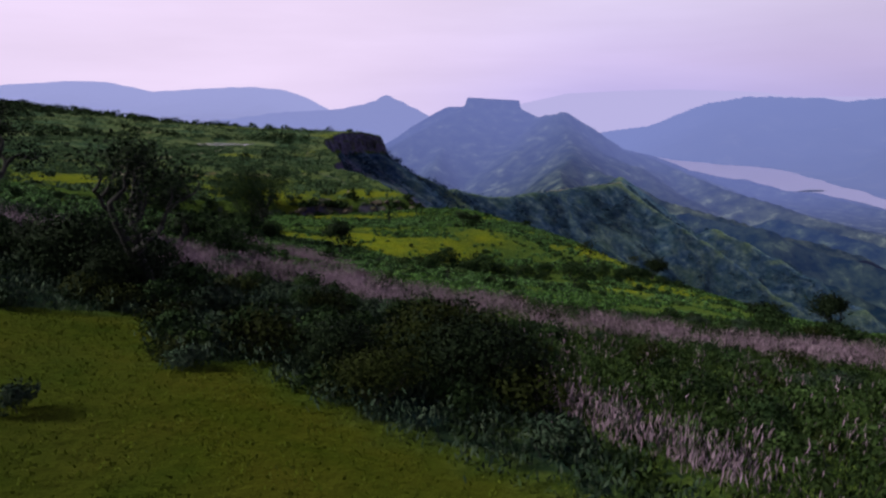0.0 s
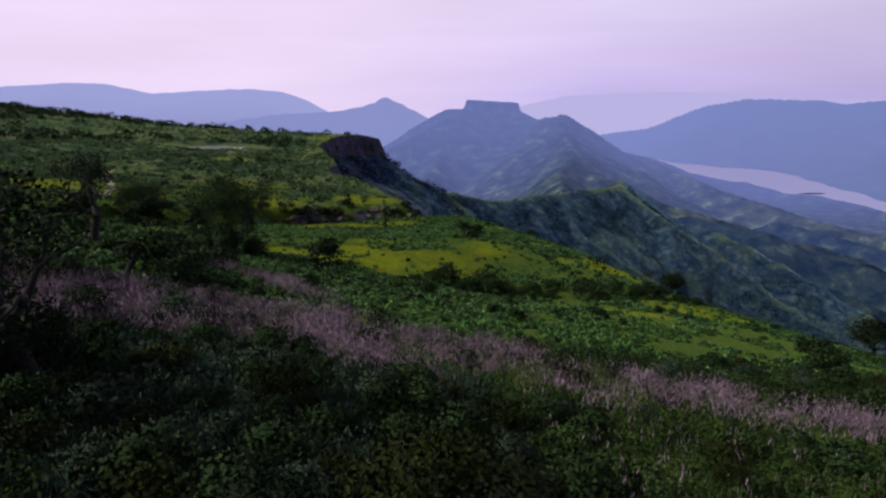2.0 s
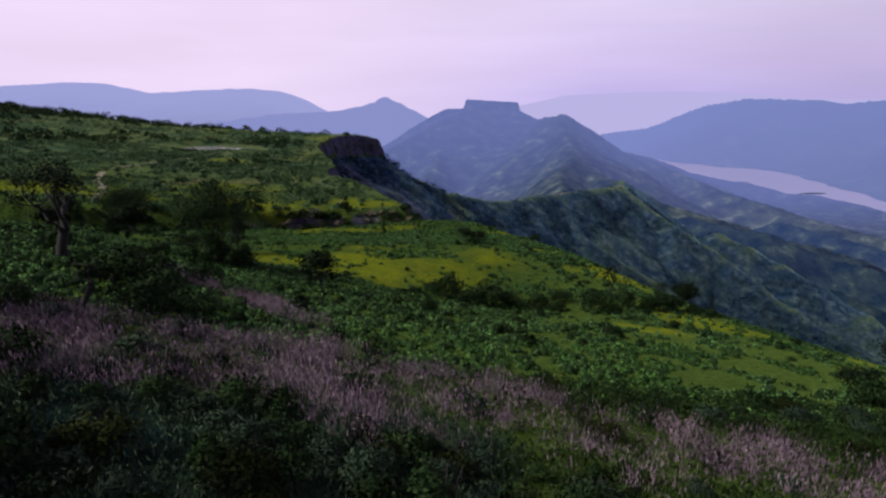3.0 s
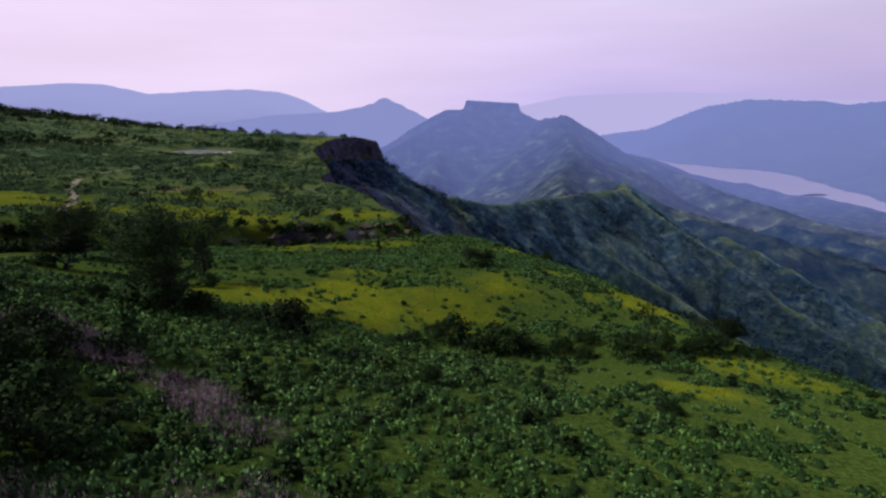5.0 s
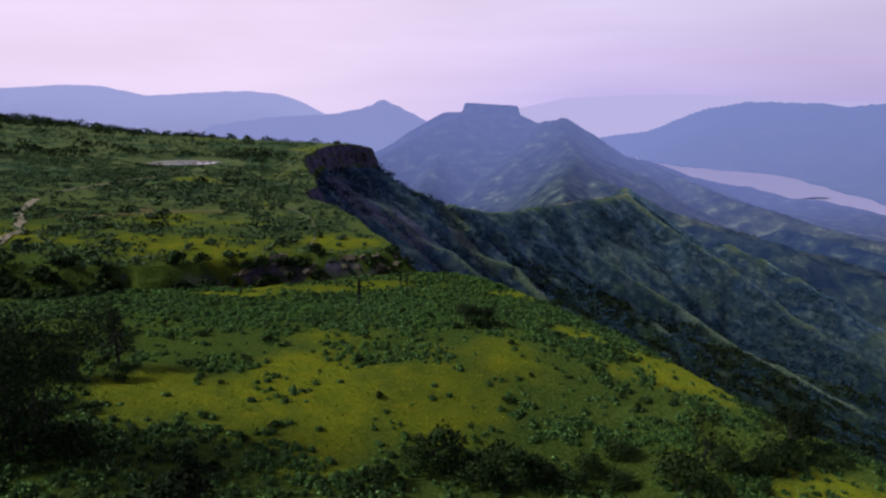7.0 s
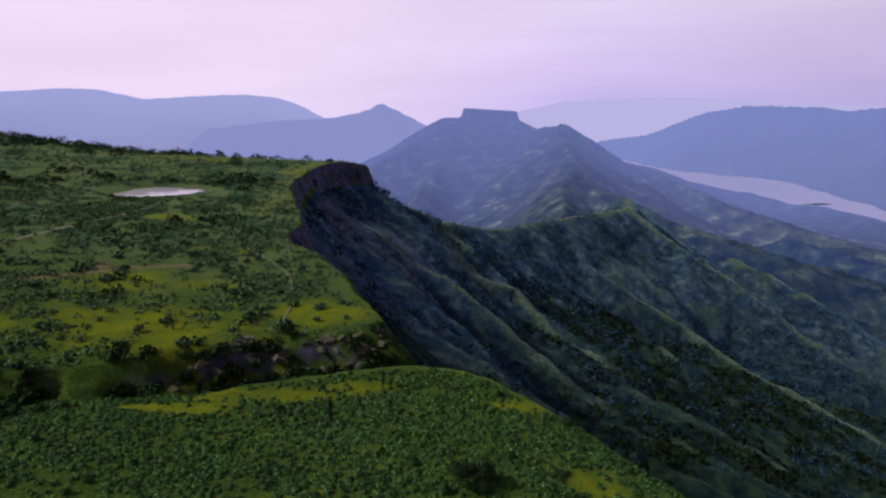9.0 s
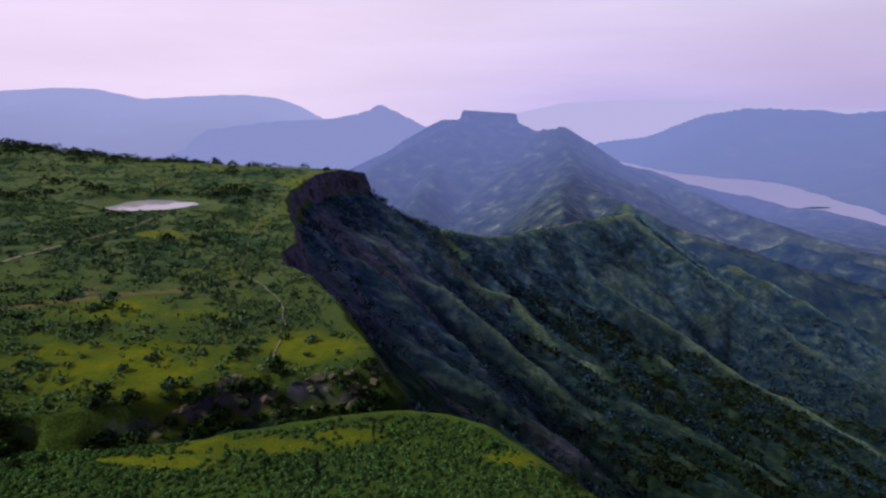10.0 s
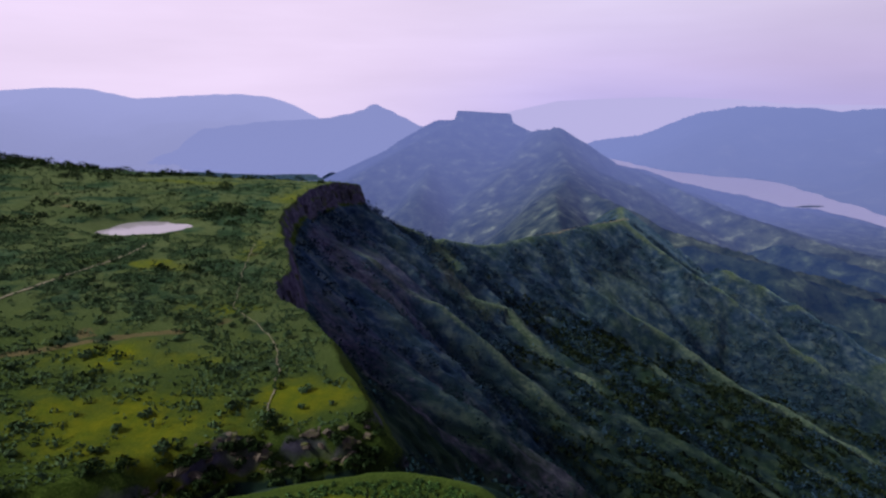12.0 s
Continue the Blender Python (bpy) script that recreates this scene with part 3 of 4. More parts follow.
for key, values in (("grass", grass), ("scrub", scrub), ("rock", rock), ("bare", bare), ("turf", turf), ("crest", crest), ("upland_haze", upland_haze), ("slope_haze", slope_haze)):
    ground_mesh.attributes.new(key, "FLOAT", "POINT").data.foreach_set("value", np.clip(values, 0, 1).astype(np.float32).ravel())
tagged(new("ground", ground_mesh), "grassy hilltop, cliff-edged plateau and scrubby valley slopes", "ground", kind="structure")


# ---------------------------------------------------------------- distance
SHORE = ([400, 900, 1300, 1580, 1722, 1860, 1945, 2188, 2517, 3200], [1500, 1380, 1310, 1243, 1251, 1240, 1090, 1103, 1052, 1075])
FAR_SHORE = ([900, 1500, 1808, 2094, 2440, 2560, 2680, 2936, 3215, 3500], [1500, 1400, 1416, 1445, 1490, 1430, 1322, 1212, 1108, 1000])


def far_hills(name, label, xs, ys, lines, base, rough, mat, seed, table=None, shore=None, side=1):
    gx, gy = np.meshgrid(xs, ys)
    z = np.full(gx.shape, float(base))
    for line, fall in lines:
        d, crest = near_line(gx, gy, line)
        gully = rough * (fbm(gx, gy, 240, 5, seed) - 0.7) * smooth(0, 160, d) + 0.12 * rough * fbm(gx, gy, 60, 3, seed + 9)
        z = np.maximum(z, crest - fall * d * (1 + 0.35 * np.exp(-d / 60)) + gully)
    if table:
        (x0, y0, x1, y1), z0, z1 = table
        away = np.maximum(np.maximum(x0 - gx, gx - x1), np.maximum(y0 - gy, gy - y1)) + 3 * fbm(gx, gy, 30, 3, seed + 3)
        top = z0 + (z1 - z0) * np.clip((gx - x0) / (x1 - x0), 0, 1) + 1.2 * fbm(gx, gy, 18, 2, seed + 5)
        z = np.maximum(z, np.where(away < 0, top, top - 26 * smooth(0, 9, away) - 0.5 * np.clip(away - 6, 0, None)))
    if shore:
        z = z - 0.4 * np.clip(side * (gx - np.interp(gy, *shore)) + 30 * fbm(gx, gy, 90, 3, seed + 11), 0, 200)
    return tagged(new(name, sheet(name, xs, ys, z, mat)), label, "hills", kind="structure")


# haze colours that the far hillsides give off themselves
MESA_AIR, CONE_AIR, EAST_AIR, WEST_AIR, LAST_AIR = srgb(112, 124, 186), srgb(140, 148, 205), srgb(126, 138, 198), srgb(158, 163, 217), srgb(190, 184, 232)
FAR_MESA = far_material("mesa_painted_haze", (0.004, 0.016, 0.024), (0.17, 0.21, 0.16), MESA_AIR, 0.82, 0.028, 0.08, 850.0, 2000.0)
FAR_FOOT = far_material("foothill_painted_haze", (0.004, 0.014, 0.02), (0.1, 0.14, 0.09), srgb(80, 100, 165), 0.34, 0.035, 0.03, 500.0, 1250.0)
FAR_CONE = far_material("cone_painted_haze", (0.02, 0.035, 0.03), (0.06, 0.065, 0.05), CONE_AIR, 0.94, 0.008)
FAR_EAST = far_material("lakeside_painted_haze", (0.008, 0.02, 0.026), (0.09, 0.095, 0.08), EAST_AIR, 0.97, 0.008, 0.72, 1700.0, 3700.0)
FAR_WEST = far_material("western_painted_haze", (0.02, 0.03, 0.03), (0.05, 0.055, 0.05), WEST_AIR, 0.97, 0.006, 0.8, 3000.0, 4300.0)
FAR_LAST = far_material("faintest_painted_haze", (0.02, 0.03, 0.03), (0.04, 0.045, 0.04), LAST_AIR, 0.95, 0.005)

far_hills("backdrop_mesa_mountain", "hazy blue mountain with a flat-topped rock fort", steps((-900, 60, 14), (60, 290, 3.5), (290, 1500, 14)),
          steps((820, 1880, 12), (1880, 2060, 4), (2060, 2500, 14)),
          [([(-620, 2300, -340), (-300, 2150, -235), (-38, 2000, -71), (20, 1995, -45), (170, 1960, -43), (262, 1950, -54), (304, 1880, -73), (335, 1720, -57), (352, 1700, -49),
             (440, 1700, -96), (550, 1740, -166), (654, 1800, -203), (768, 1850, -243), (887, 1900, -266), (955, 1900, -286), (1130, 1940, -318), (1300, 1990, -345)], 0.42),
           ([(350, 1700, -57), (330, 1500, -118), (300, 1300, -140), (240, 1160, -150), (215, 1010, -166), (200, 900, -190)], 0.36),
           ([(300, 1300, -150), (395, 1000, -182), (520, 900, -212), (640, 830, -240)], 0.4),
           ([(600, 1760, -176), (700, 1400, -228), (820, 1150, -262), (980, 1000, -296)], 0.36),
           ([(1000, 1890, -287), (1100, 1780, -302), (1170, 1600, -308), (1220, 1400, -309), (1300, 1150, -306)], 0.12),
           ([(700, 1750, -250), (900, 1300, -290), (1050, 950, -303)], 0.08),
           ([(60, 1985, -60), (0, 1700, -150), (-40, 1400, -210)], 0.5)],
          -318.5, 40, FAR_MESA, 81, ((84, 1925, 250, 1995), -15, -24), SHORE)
far_hills("backdrop_foothills", "foothills sloping to the lake, dim blue haze painted in", steps((330, 1700, 10)), steps((480, 1250, 10)),
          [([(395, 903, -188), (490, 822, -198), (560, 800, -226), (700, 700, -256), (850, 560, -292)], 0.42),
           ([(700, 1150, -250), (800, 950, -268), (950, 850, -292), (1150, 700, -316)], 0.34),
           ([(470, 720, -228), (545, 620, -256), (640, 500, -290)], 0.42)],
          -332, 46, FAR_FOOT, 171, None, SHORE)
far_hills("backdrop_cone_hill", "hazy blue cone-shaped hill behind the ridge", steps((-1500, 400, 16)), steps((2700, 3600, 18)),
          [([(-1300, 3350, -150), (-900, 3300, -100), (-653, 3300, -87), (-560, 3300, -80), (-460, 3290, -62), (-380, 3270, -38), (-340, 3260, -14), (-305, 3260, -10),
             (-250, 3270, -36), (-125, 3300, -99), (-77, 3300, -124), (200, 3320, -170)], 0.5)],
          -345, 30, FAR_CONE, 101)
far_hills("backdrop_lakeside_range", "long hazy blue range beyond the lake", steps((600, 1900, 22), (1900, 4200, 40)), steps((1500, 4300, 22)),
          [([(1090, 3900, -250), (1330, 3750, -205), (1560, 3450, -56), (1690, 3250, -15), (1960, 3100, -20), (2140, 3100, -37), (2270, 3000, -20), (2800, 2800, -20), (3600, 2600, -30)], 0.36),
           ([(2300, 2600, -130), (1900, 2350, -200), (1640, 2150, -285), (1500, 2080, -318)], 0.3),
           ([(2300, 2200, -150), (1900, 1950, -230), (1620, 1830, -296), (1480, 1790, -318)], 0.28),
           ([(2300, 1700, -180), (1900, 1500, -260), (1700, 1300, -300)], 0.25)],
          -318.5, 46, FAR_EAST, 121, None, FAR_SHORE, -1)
far_hills("backdrop_western_range", "mountain range on the skyline, pale blue haze painted in", steps((-4400, 0, 30)), steps((2900, 4620, 30)),
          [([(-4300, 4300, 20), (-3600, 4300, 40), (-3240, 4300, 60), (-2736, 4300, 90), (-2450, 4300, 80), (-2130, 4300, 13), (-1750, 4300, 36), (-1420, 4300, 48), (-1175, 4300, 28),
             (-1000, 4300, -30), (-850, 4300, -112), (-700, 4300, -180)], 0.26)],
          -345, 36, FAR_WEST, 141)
far_hills("backdrop_last_range", "faint range on the horizon, lavender haze painted in", steps((300, 4000, 40)), steps((4000, 4800, 40)),
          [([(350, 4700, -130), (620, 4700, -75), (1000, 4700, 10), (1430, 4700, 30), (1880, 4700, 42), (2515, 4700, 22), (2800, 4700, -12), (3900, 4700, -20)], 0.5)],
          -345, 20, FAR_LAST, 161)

lake = mesh("lake", [(300, 900, LAKE_Z), (4200, 900, LAKE_Z), (4200, 4700, LAKE_Z), (300, 4700, LAKE_Z)], [(0, 1, 2, 3)], LAKE_GLEAM)
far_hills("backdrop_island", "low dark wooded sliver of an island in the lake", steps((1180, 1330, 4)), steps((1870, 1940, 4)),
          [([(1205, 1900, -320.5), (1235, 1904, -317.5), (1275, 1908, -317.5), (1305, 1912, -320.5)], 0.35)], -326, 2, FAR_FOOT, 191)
tagged(new("water_lake", lake), "still reservoir in the valley, lavender sky reflection put into its colour", "water", kind="structure")
pond = mesh("pond", [(-131 + 30 * math.cos(t / 8 * math.pi), 334 + 21 * math.sin(t / 8 * math.pi), -29.35) for t in range(16)], [tuple(range(16))], WATER)
tagged(new("water_pond", pond), "small still pond on the plateau, white sky gleam put into its colour", "water", kind="structure")


# ---------------------------------------------------------------- footpaths
def footpath(name, label, line, width):
    pts = [Vector((*p, 0)) for p in line]
    run, xy = [], []
    for p, q in zip(pts[:-1], pts[1:]):
        k = max(2, int((q - p).length / 1.5))
        run += [p.lerp(q, s / k) for s in range(k)]
    run.append(pts[-1])
    for k, p in enumerate(run):
        way = (run[min(k + 1, len(run) - 1)] - run[max(k - 1, 0)]).normalized()
        side = Vector((-way.y, way.x, 0))
        wob = 0.25 * math.sin(k * 0.9) + 0.1 * math.sin(k * 2.3)
        w = width * (1 + 0.3 * math.sin(k * 1.7))
        xy += [(p + side * (wob + w * s)) for s in (-0.5, 0.0, 0.5)]
    x, y = np.array([p.x for p in xy]), np.array([p.y for p in xy])
    z = ground_height(x, y) + 0.22
    faces = [(3 * k + s, 3 * k + s + 1, 3 * k + s + 4, 3 * k + s + 3) for k in range(len(run) - 1) for s in (0, 1)]
    tagged(new(name, mesh(name, np.stack([x, y, z], -1), faces, SOIL)), label, "path", kind="structure")


footpath("path_west", "pale trodden earth track winding through the grass", [(-121, 215), (-116, 204), (-111.5, 194), (-104, 185), (-102.5, 181.5), (-97, 175), (-96, 170), (-93, 163), (-90, 157)], 1.9)
footpath("path_pond", "thin pale track leading to the pond", [(-126, 224), (-124, 232), (-122, 244), (-120, 259), (-117, 270), (-114, 287), (-114, 302)], 1.1)
footpath("path_cliff", "narrow footpath running beside the cliff edge", [(-73, 309), (-66, 273), (-57, 236), (-46, 224), (-38, 212), (-33, 196), (-31, 181), (-29, 171)], 0.28)
footpath("path_saddle", "pale footpath along the saddle crest", [(110, 652), (143, 679), (180, 712), (236, 752), (260, 800)], 2.2)


# ---------------------------------------------------------------- plants
def crown(rng, n, rx, ry, rz, base, clumps, size, long=1.6):
    """Leaves gathered in clumps over a dome, so that the outline is uneven and has gaps."""
    az, up = rng.uniform(0, 2 * math.pi, clumps), rng.uniform(-0.15, 1.0, clumps)
    flat = np.sqrt(np.clip(1 - up**2, 0, 1))
    far = rng.uniform(0.35, 0.8, clumps)
    mid = np.stack([flat * np.cos(az) * far * rx, flat * np.sin(az) * far * ry, base + (0.42 + 0.5 * up * far) * rz], -1)
    rad = rng.uniform(0.24, 0.46, clumps)
    pick = rng.randint(0, clumps, n)
    d = rng.normal(size=(n, 3))
    d /= np.linalg.norm(d, axis=1, keepdims=True)
    p = mid[pick] + d * (rad[pick] * rng.uniform(0.55, 1.08, n) ** 0.7)[:, None] * np.array([rx, ry, rz * 0.75])
    p[:, 2] = np.maximum(p[:, 2], base + 0.03)
    return leaves(rng, p, size, 0.75 * d + 0.6 * (p - np.array([0, 0, base + 0.35 * rz])) / np.array([rx, ry, rz]), 0.15, long)


def limbs(rng, start, way, length, radius, depth, tips, out, bend=0.35, fork=3, rise=0.1):
    """Crooked forking limbs; tips collects their ends."""
    pts, rad, p, d = [start], [radius], Vector(start), Vector(way).normalized()
    for k in range(4):
        d = (d + Vector(rng.normal(size=3)) * bend * 0.5 + Vector((0, 0, rise))).normalized()
        p = p + d * length / 4
        pts.append(p.copy())
        rad.append(radius * (1 - 0.14 * (k + 1)))
    out.append(tube(pts, rad, 6 if radius > 0.05 else 4))
    if depth == 0:
        tips.append(p)
        return
    for k in range(fork):
        a = rng.uniform(0, 2 * math.pi)
        side = Vector((math.cos(a), math.sin(a), rng.uniform(0.1, 0.7)))
        at = pts[-1] if k == 0 else pts[rng.randint(2, 5)]
        limbs(rng, at, d * 0.7 + side * 0.8, length * rng.uniform(0.55, 0.8), radius * 0.55, depth - 1, tips, out, bend, fork, rise)


def shrub(name, label, group, seed, mat, r, h, n, size, clumps=16, wide=1.0, long=1.6, category="shrub", forks=1):
    """A shrub: a few short stems and a leafy crown."""
    rng = np.random.RandomState(seed)
    ob = tagged(new(name), label, category, group)
    stems, tips = [], []
    for k in range(3):
        a = rng.uniform(0, 6.28)
        limbs(rng, (0.1 * r * math.cos(a), 0.1 * r * math.sin(a), -0.15), (0.6 * math.cos(a), 0.6 * math.sin(a), 1.0), 0.55 * h, 0.035 * h if forks else 0.045, forks, tips, stems, 0.4, 2)
    part("trunk", mesh("trunk", *joined(stems), BARK), ob)
    part("crown", leaf_mesh("crown", crown(rng, n, r, r * wide, h, 0.02 * h, clumps, size, long), mat), ob)
    return ob


def tree(name, label, group, seed, mat, trunk, spread, height_, radius, depth, fork, n, size, clump, lean=(0, 0), bend=0.4, flat=False, rise=0.1, stems=1):
    """A tree of crooked limbs with leaves round their tips."""
    rng = np.random.RandomState(seed)
    ob = tagged(new(name), label, "tree", group)
    out, tips = [], []
    for k in range(stems):
        a = rng.uniform(0, 6.28)
        out.append(tube([(0, 0, -0.3), (lean[0] * 0.3, lean[1] * 0.3, trunk * 0.5), (lean[0], lean[1], trunk)], [radius * 1.3, radius, radius * 0.85], 8))
        for j in range(fork + 1):
            b = a + j * 6.28 / (fork + 1) + rng.uniform(-0.4, 0.4)
            limbs(rng, (lean[0], lean[1], trunk * rng.uniform(0.8, 1.0)), (math.cos(b) * spread, math.sin(b) * spread, height_ - trunk), 0.55 * math.hypot(spread, height_ - trunk), radius * 0.6,
                  depth, tips, out, bend, fork, rise)
    part("trunk", mesh("trunk", *joined(out), BARK), ob)
    if n:
        t = np.array([tuple(p) for p in tips])
        if flat:
            t[:, 2] = t[:, 2].max() - (t[:, 2].max() - t[:, 2]) * 0.7
        off = rng.normal(size=(n, 3)) * clump * np.array([1, 1, 0.75 if flat else 0.75])
        p = t[rng.randint(0, len(t), n)] + off
        mid = t.mean(0) - np.array([0, 0, 0.3 * height_])
        part("crown", leaf_mesh("crown", leaves(rng, p, size, off / clump + 0.8 * (p - mid) / spread, 0.1), mat), ob)
    return ob


def stand(ob, x, y, turn=0.0, scale=1.0, sink=0.05, tall=1.0):
    """Plants a thing on the ground."""
    return Matrix.LocRotScale((x, y, height(x, y) - sink), Euler((0, 0, turn)), (scale, scale, scale * tall))


def plant(makers, places):
    """Each place: x, y, size, maker. The first of a maker is built, the others are copies of it."""
    rng, first = random.Random(7), {}
    xs, ys = np.array([p[0] for p in places], float), np.array([p[1] for p in places], float)
    zs = ground_height(xs, ys)
    for (x, y, s, k), z in zip(places, zs):
        m = Matrix.LocRotScale((x, y, float(z) - 0.05), Euler((rng.uniform(-0.06, 0.06), rng.uniform(-0.06, 0.06), rng.uniform(0, 6.28))),
                               (s * rng.uniform(0.9, 1.15), s * rng.uniform(0.9, 1.15), s * rng.uniform(0.85, 1.2)))
        if k not in first:
            first[k] = makers[k]()
            first[k].matrix_basis = m
        else:
            src = first[k]
            copy_thing(src, m @ Matrix.Diagonal((*[1 / v for v in src.scale], 1)))


def field_edge(x):
    return np.interp(x, *FIELD_EDGE)


def purple_at(x, y):
    a = 1 - near_line(x, y, PURPLE_BELT)[0] / (np.interp(x, [-40, -25, -15, -5, 5, 13, 21], [4.2, 5.4, 7.8, 7.6, 5.4, 4.0, 3.2]) + 2.6 * fbm(x, y, 8, 2, 91))
    b = 0.72 - near_line(x, y, PURPLE_SIDE)[0] / 1.3
    c = 1 - near_line(x, y, PURPLE_LEFT)[0] / 2.2
    return np.maximum(np.maximum(a, b), c) + 0.5 * fbm(x, y, 3.5, 3, 93)


def yellow_at(x, y):
    v = np.zeros(np.shape(x))
    for cx, cy, rx, ry in YELLOW:
        v = np.maximum(v, 1.25 - np.hypot((x - cx) / rx, (y - cy) / ry) * 0.8)
    return np.clip(v - 0.1 + 0.6 * fbm(x, y, 8, 4, 61), 0, 1)


thick = lambda x, y: smooth(90, 82, y + 3 * fbm(x, y, 9, 3, 58)) * smooth(43, 52, y) * smooth(14, 2, x + 6 * fbm(x, y, 12, 3, 59))


SOFT_TREES = {
    "gnarled": lambda: tree("gnarled_tree", "dark crooked tree with bare twisted limbs and sparse leaves", "crooked trees", 3, LEAF_TREE, 2.4, 2.3, 6.4, 0.4, 3, 2, 1900, 0.13, 0.5, (0.7, 0.2), 0.75),
    "gnarled_b": lambda: tree("gnarled_tree", "tall crooked tree with a forked trunk and thin crown", "crooked trees", 11, LEAF_TREE, 3.0, 3.4, 8.6, 0.62, 3, 2, 2600, 0.17, 0.6, (0.6, 0), 0.6),
    "round": lambda: tree("round_tree", "airy round-crowned tree with many upright limbs", "field trees", 5, LEAF_DARK, 0.5, 4.0, 6.8, 0.2, 3, 3, 15000, 0.12, 0.85, (0, 0), 0.3, rise=0.04),
    "flat": lambda: tree("flat_topped_tree", "low dark tree with a flat spreading crown", "flat-topped trees", 8, LEAF_TREE, 0.8, 2.7, 2.3, 0.26, 2, 3, 3600, 0.17, 0.5, (0.3, 0), 0.45, True, 0.0),
    "small": lambda: tree("small_tree", "small dark leafy tree in the field", "field trees", 9, LEAF_TREE, 1.0, 1.3, 3.4, 0.1, 2, 3, 1500, 0.2, 0.42, (0.1, 0), 0.4),
    "thin": lambda: tree("thin_tree", "nearly leafless small tree with grey limbs", "bare trees", 10, LEAF_OLIVE, 1.4, 1.5, 5.0, 0.12, 3, 2, 350, 0.16, 0.4, (0.1, 0), 0.4),
    "twig": lambda: tree("sapling", "thin bare sapling standing in the herbs", "bare trees", 14, LEAF_OLIVE, 1.0, 0.6, 2.2, 0.06, 2, 2, 60, 0.12, 0.25, (0.05, 0), 0.5),
    "stump": lambda: tree("leaning_stump", "dark leaning trunk with a few broken limbs", "bare trees", 16, LEAF_TREE, 2.2, 0.7, 3.6, 0.2, 1, 2, 160, 0.2, 0.4, (0.7, 0.1), 0.5),
}


def spiky_tree(name, label, seed, tall, reach, rows, thick):
    """A dead upright trunk with short side branches in rows."""
    rng = np.random.RandomState(seed)
    ob = tagged(new(name), label, "tree", "bare trees")
    out = [tube([(0, 0, -0.3), (0.05, 0.02, tall * 0.5), (-0.04, 0.05, tall)], [thick, thick * 0.7, thick * 0.25], 7)]
    for k in range(rows):
        z = tall * (0.22 + 0.74 * k / rows)
        a, long = rng.uniform(0, 6.28), reach * (1.15 - 0.85 * k / rows) * rng.uniform(0.5, 1.1)
        tip = Vector((math.cos(a) * long, math.sin(a) * long, z + 0.3 * long))
        mid = tip * 0.5 + Vector((0, 0, z * 0.5 - 0.08))
        out.append(tube([(0, 0, z), mid, tip], [thick * 0.32, thick * 0.2, thick * 0.07], 4))
    part("trunk", mesh("trunk", *joined(out), BARK), ob)
    n = rows * 11
    pick, s = rng.randint(0, rows, n), rng.uniform(0.4, 1.0, n)
    a = rng.uniform(0, 6.28, n)
    r = reach * (1.1 - 0.85 * pick / rows) * s * 0.8
    p = np.stack([r * np.cos(a), r * np.sin(a), tall * (0.24 + 0.74 * pick / rows) + 0.25 * r], -1)
    part("crown", leaf_mesh("crown", leaves(rng, p, 0.14, p * np.array([1, 1, 0]) + np.array([0, 0, 0.5]), 0.2, 2.6), LEAF_TREE), ob)
    return ob


SOFT_TREES["spiky"] = lambda: spiky_tree("dead_conifer", "dark upright tree with short drooping side branches", 21, 7.2, 2.2, 90, 0.22)
SOFT_TREES["pole"] = lambda: spiky_tree("dead_tree", "slim dead trunk standing near the hill's edge", 22, 5.4, 0.55, 26, 0.15)

plant(SOFT_TREES, [
    (-13.5, 24.6, 1.0, "gnarled"), (-21.4, 44.0, 1.0, "stump"), (-33.8, 61.0, 0.72, "gnarled_b"), (-45.0, 91.0, 1.0, "flat"), (-28.0, 81.5, 1.05, "round"),
    (-32.7, 100.0, 1.0, "spiky"), (-13.6, 139.3, 1.0, "pole"), (-7.2, 150.5, 0.62, "pole"), (-13.7, 72.4, 1.0, "small"), (51.5, 70.0, 0.95, "flat"),
    (39.6, 101.5, 0.95, "flat"), (24.5, 90.5, 1.0, "thin"), (33.5, 96.0, 0.72, "thin"), (9.8, 70.5, 1.0, "twig"), (16.6, 67.5, 0.8, "twig"), (4.5, 122.0, 0.8, "small"),
    (7.2, 123.0, 0.7, "small"), (-172, 520, 1.25, "small"), (-30.5, 37.0, 0.9, "gnarled"), (-39.0, 44.0, 0.7, "stump"), (-5.5, 56.0, 0.7, "twig"), (0.5, 58.5, 0.8, "twig"),
    (31.5, 52.0, 0.6, "small"), (-44.0, 76.0, 0.8, "small"), (-51.0, 104.0, 0.9, "round"),
])

SHRUBS = {
    "dark": lambda: shrub("shrub", "dense dark green leafy shrub on the slope", "shrubs on the hill", 31, LEAF_DARK, 1.0, 1.25, 1078, 0.0786, 26),
    "dark_b": lambda: shrub("shrub", "dark green shrub with uneven crown", "shrubs on the hill", 32, LEAF_DARK, 1.1, 1.1, 1045, 0.0802, 18, 0.8),
    "olive": lambda: shrub("shrub", "olive-green rounded shrub among the herbs", "shrubs on the hill", 33, LEAF_OLIVE, 1.0, 1.2, 1210, 0.069, 30),
    "grey": lambda: shrub("shrub", "grey-green shrub with long narrow leaves", "shrubs on the hill", 34, LEAF_GREY, 1.0, 1.05, 1100, 0.0562, 18, 1.0, 3.0),
    "green": lambda: shrub("shrub", "fresh green low shrub on the slope", "shrubs on the hill", 35, LEAF_NEAR, 1.0, 0.95, 990, 0.0786, 18),
    "great": lambda: shrub("great_bush", "large dense dark bush on the slope", "great bushes", 37, LEAF_TREE, 2.5, 2.9, 7150, 0.0802, 44),
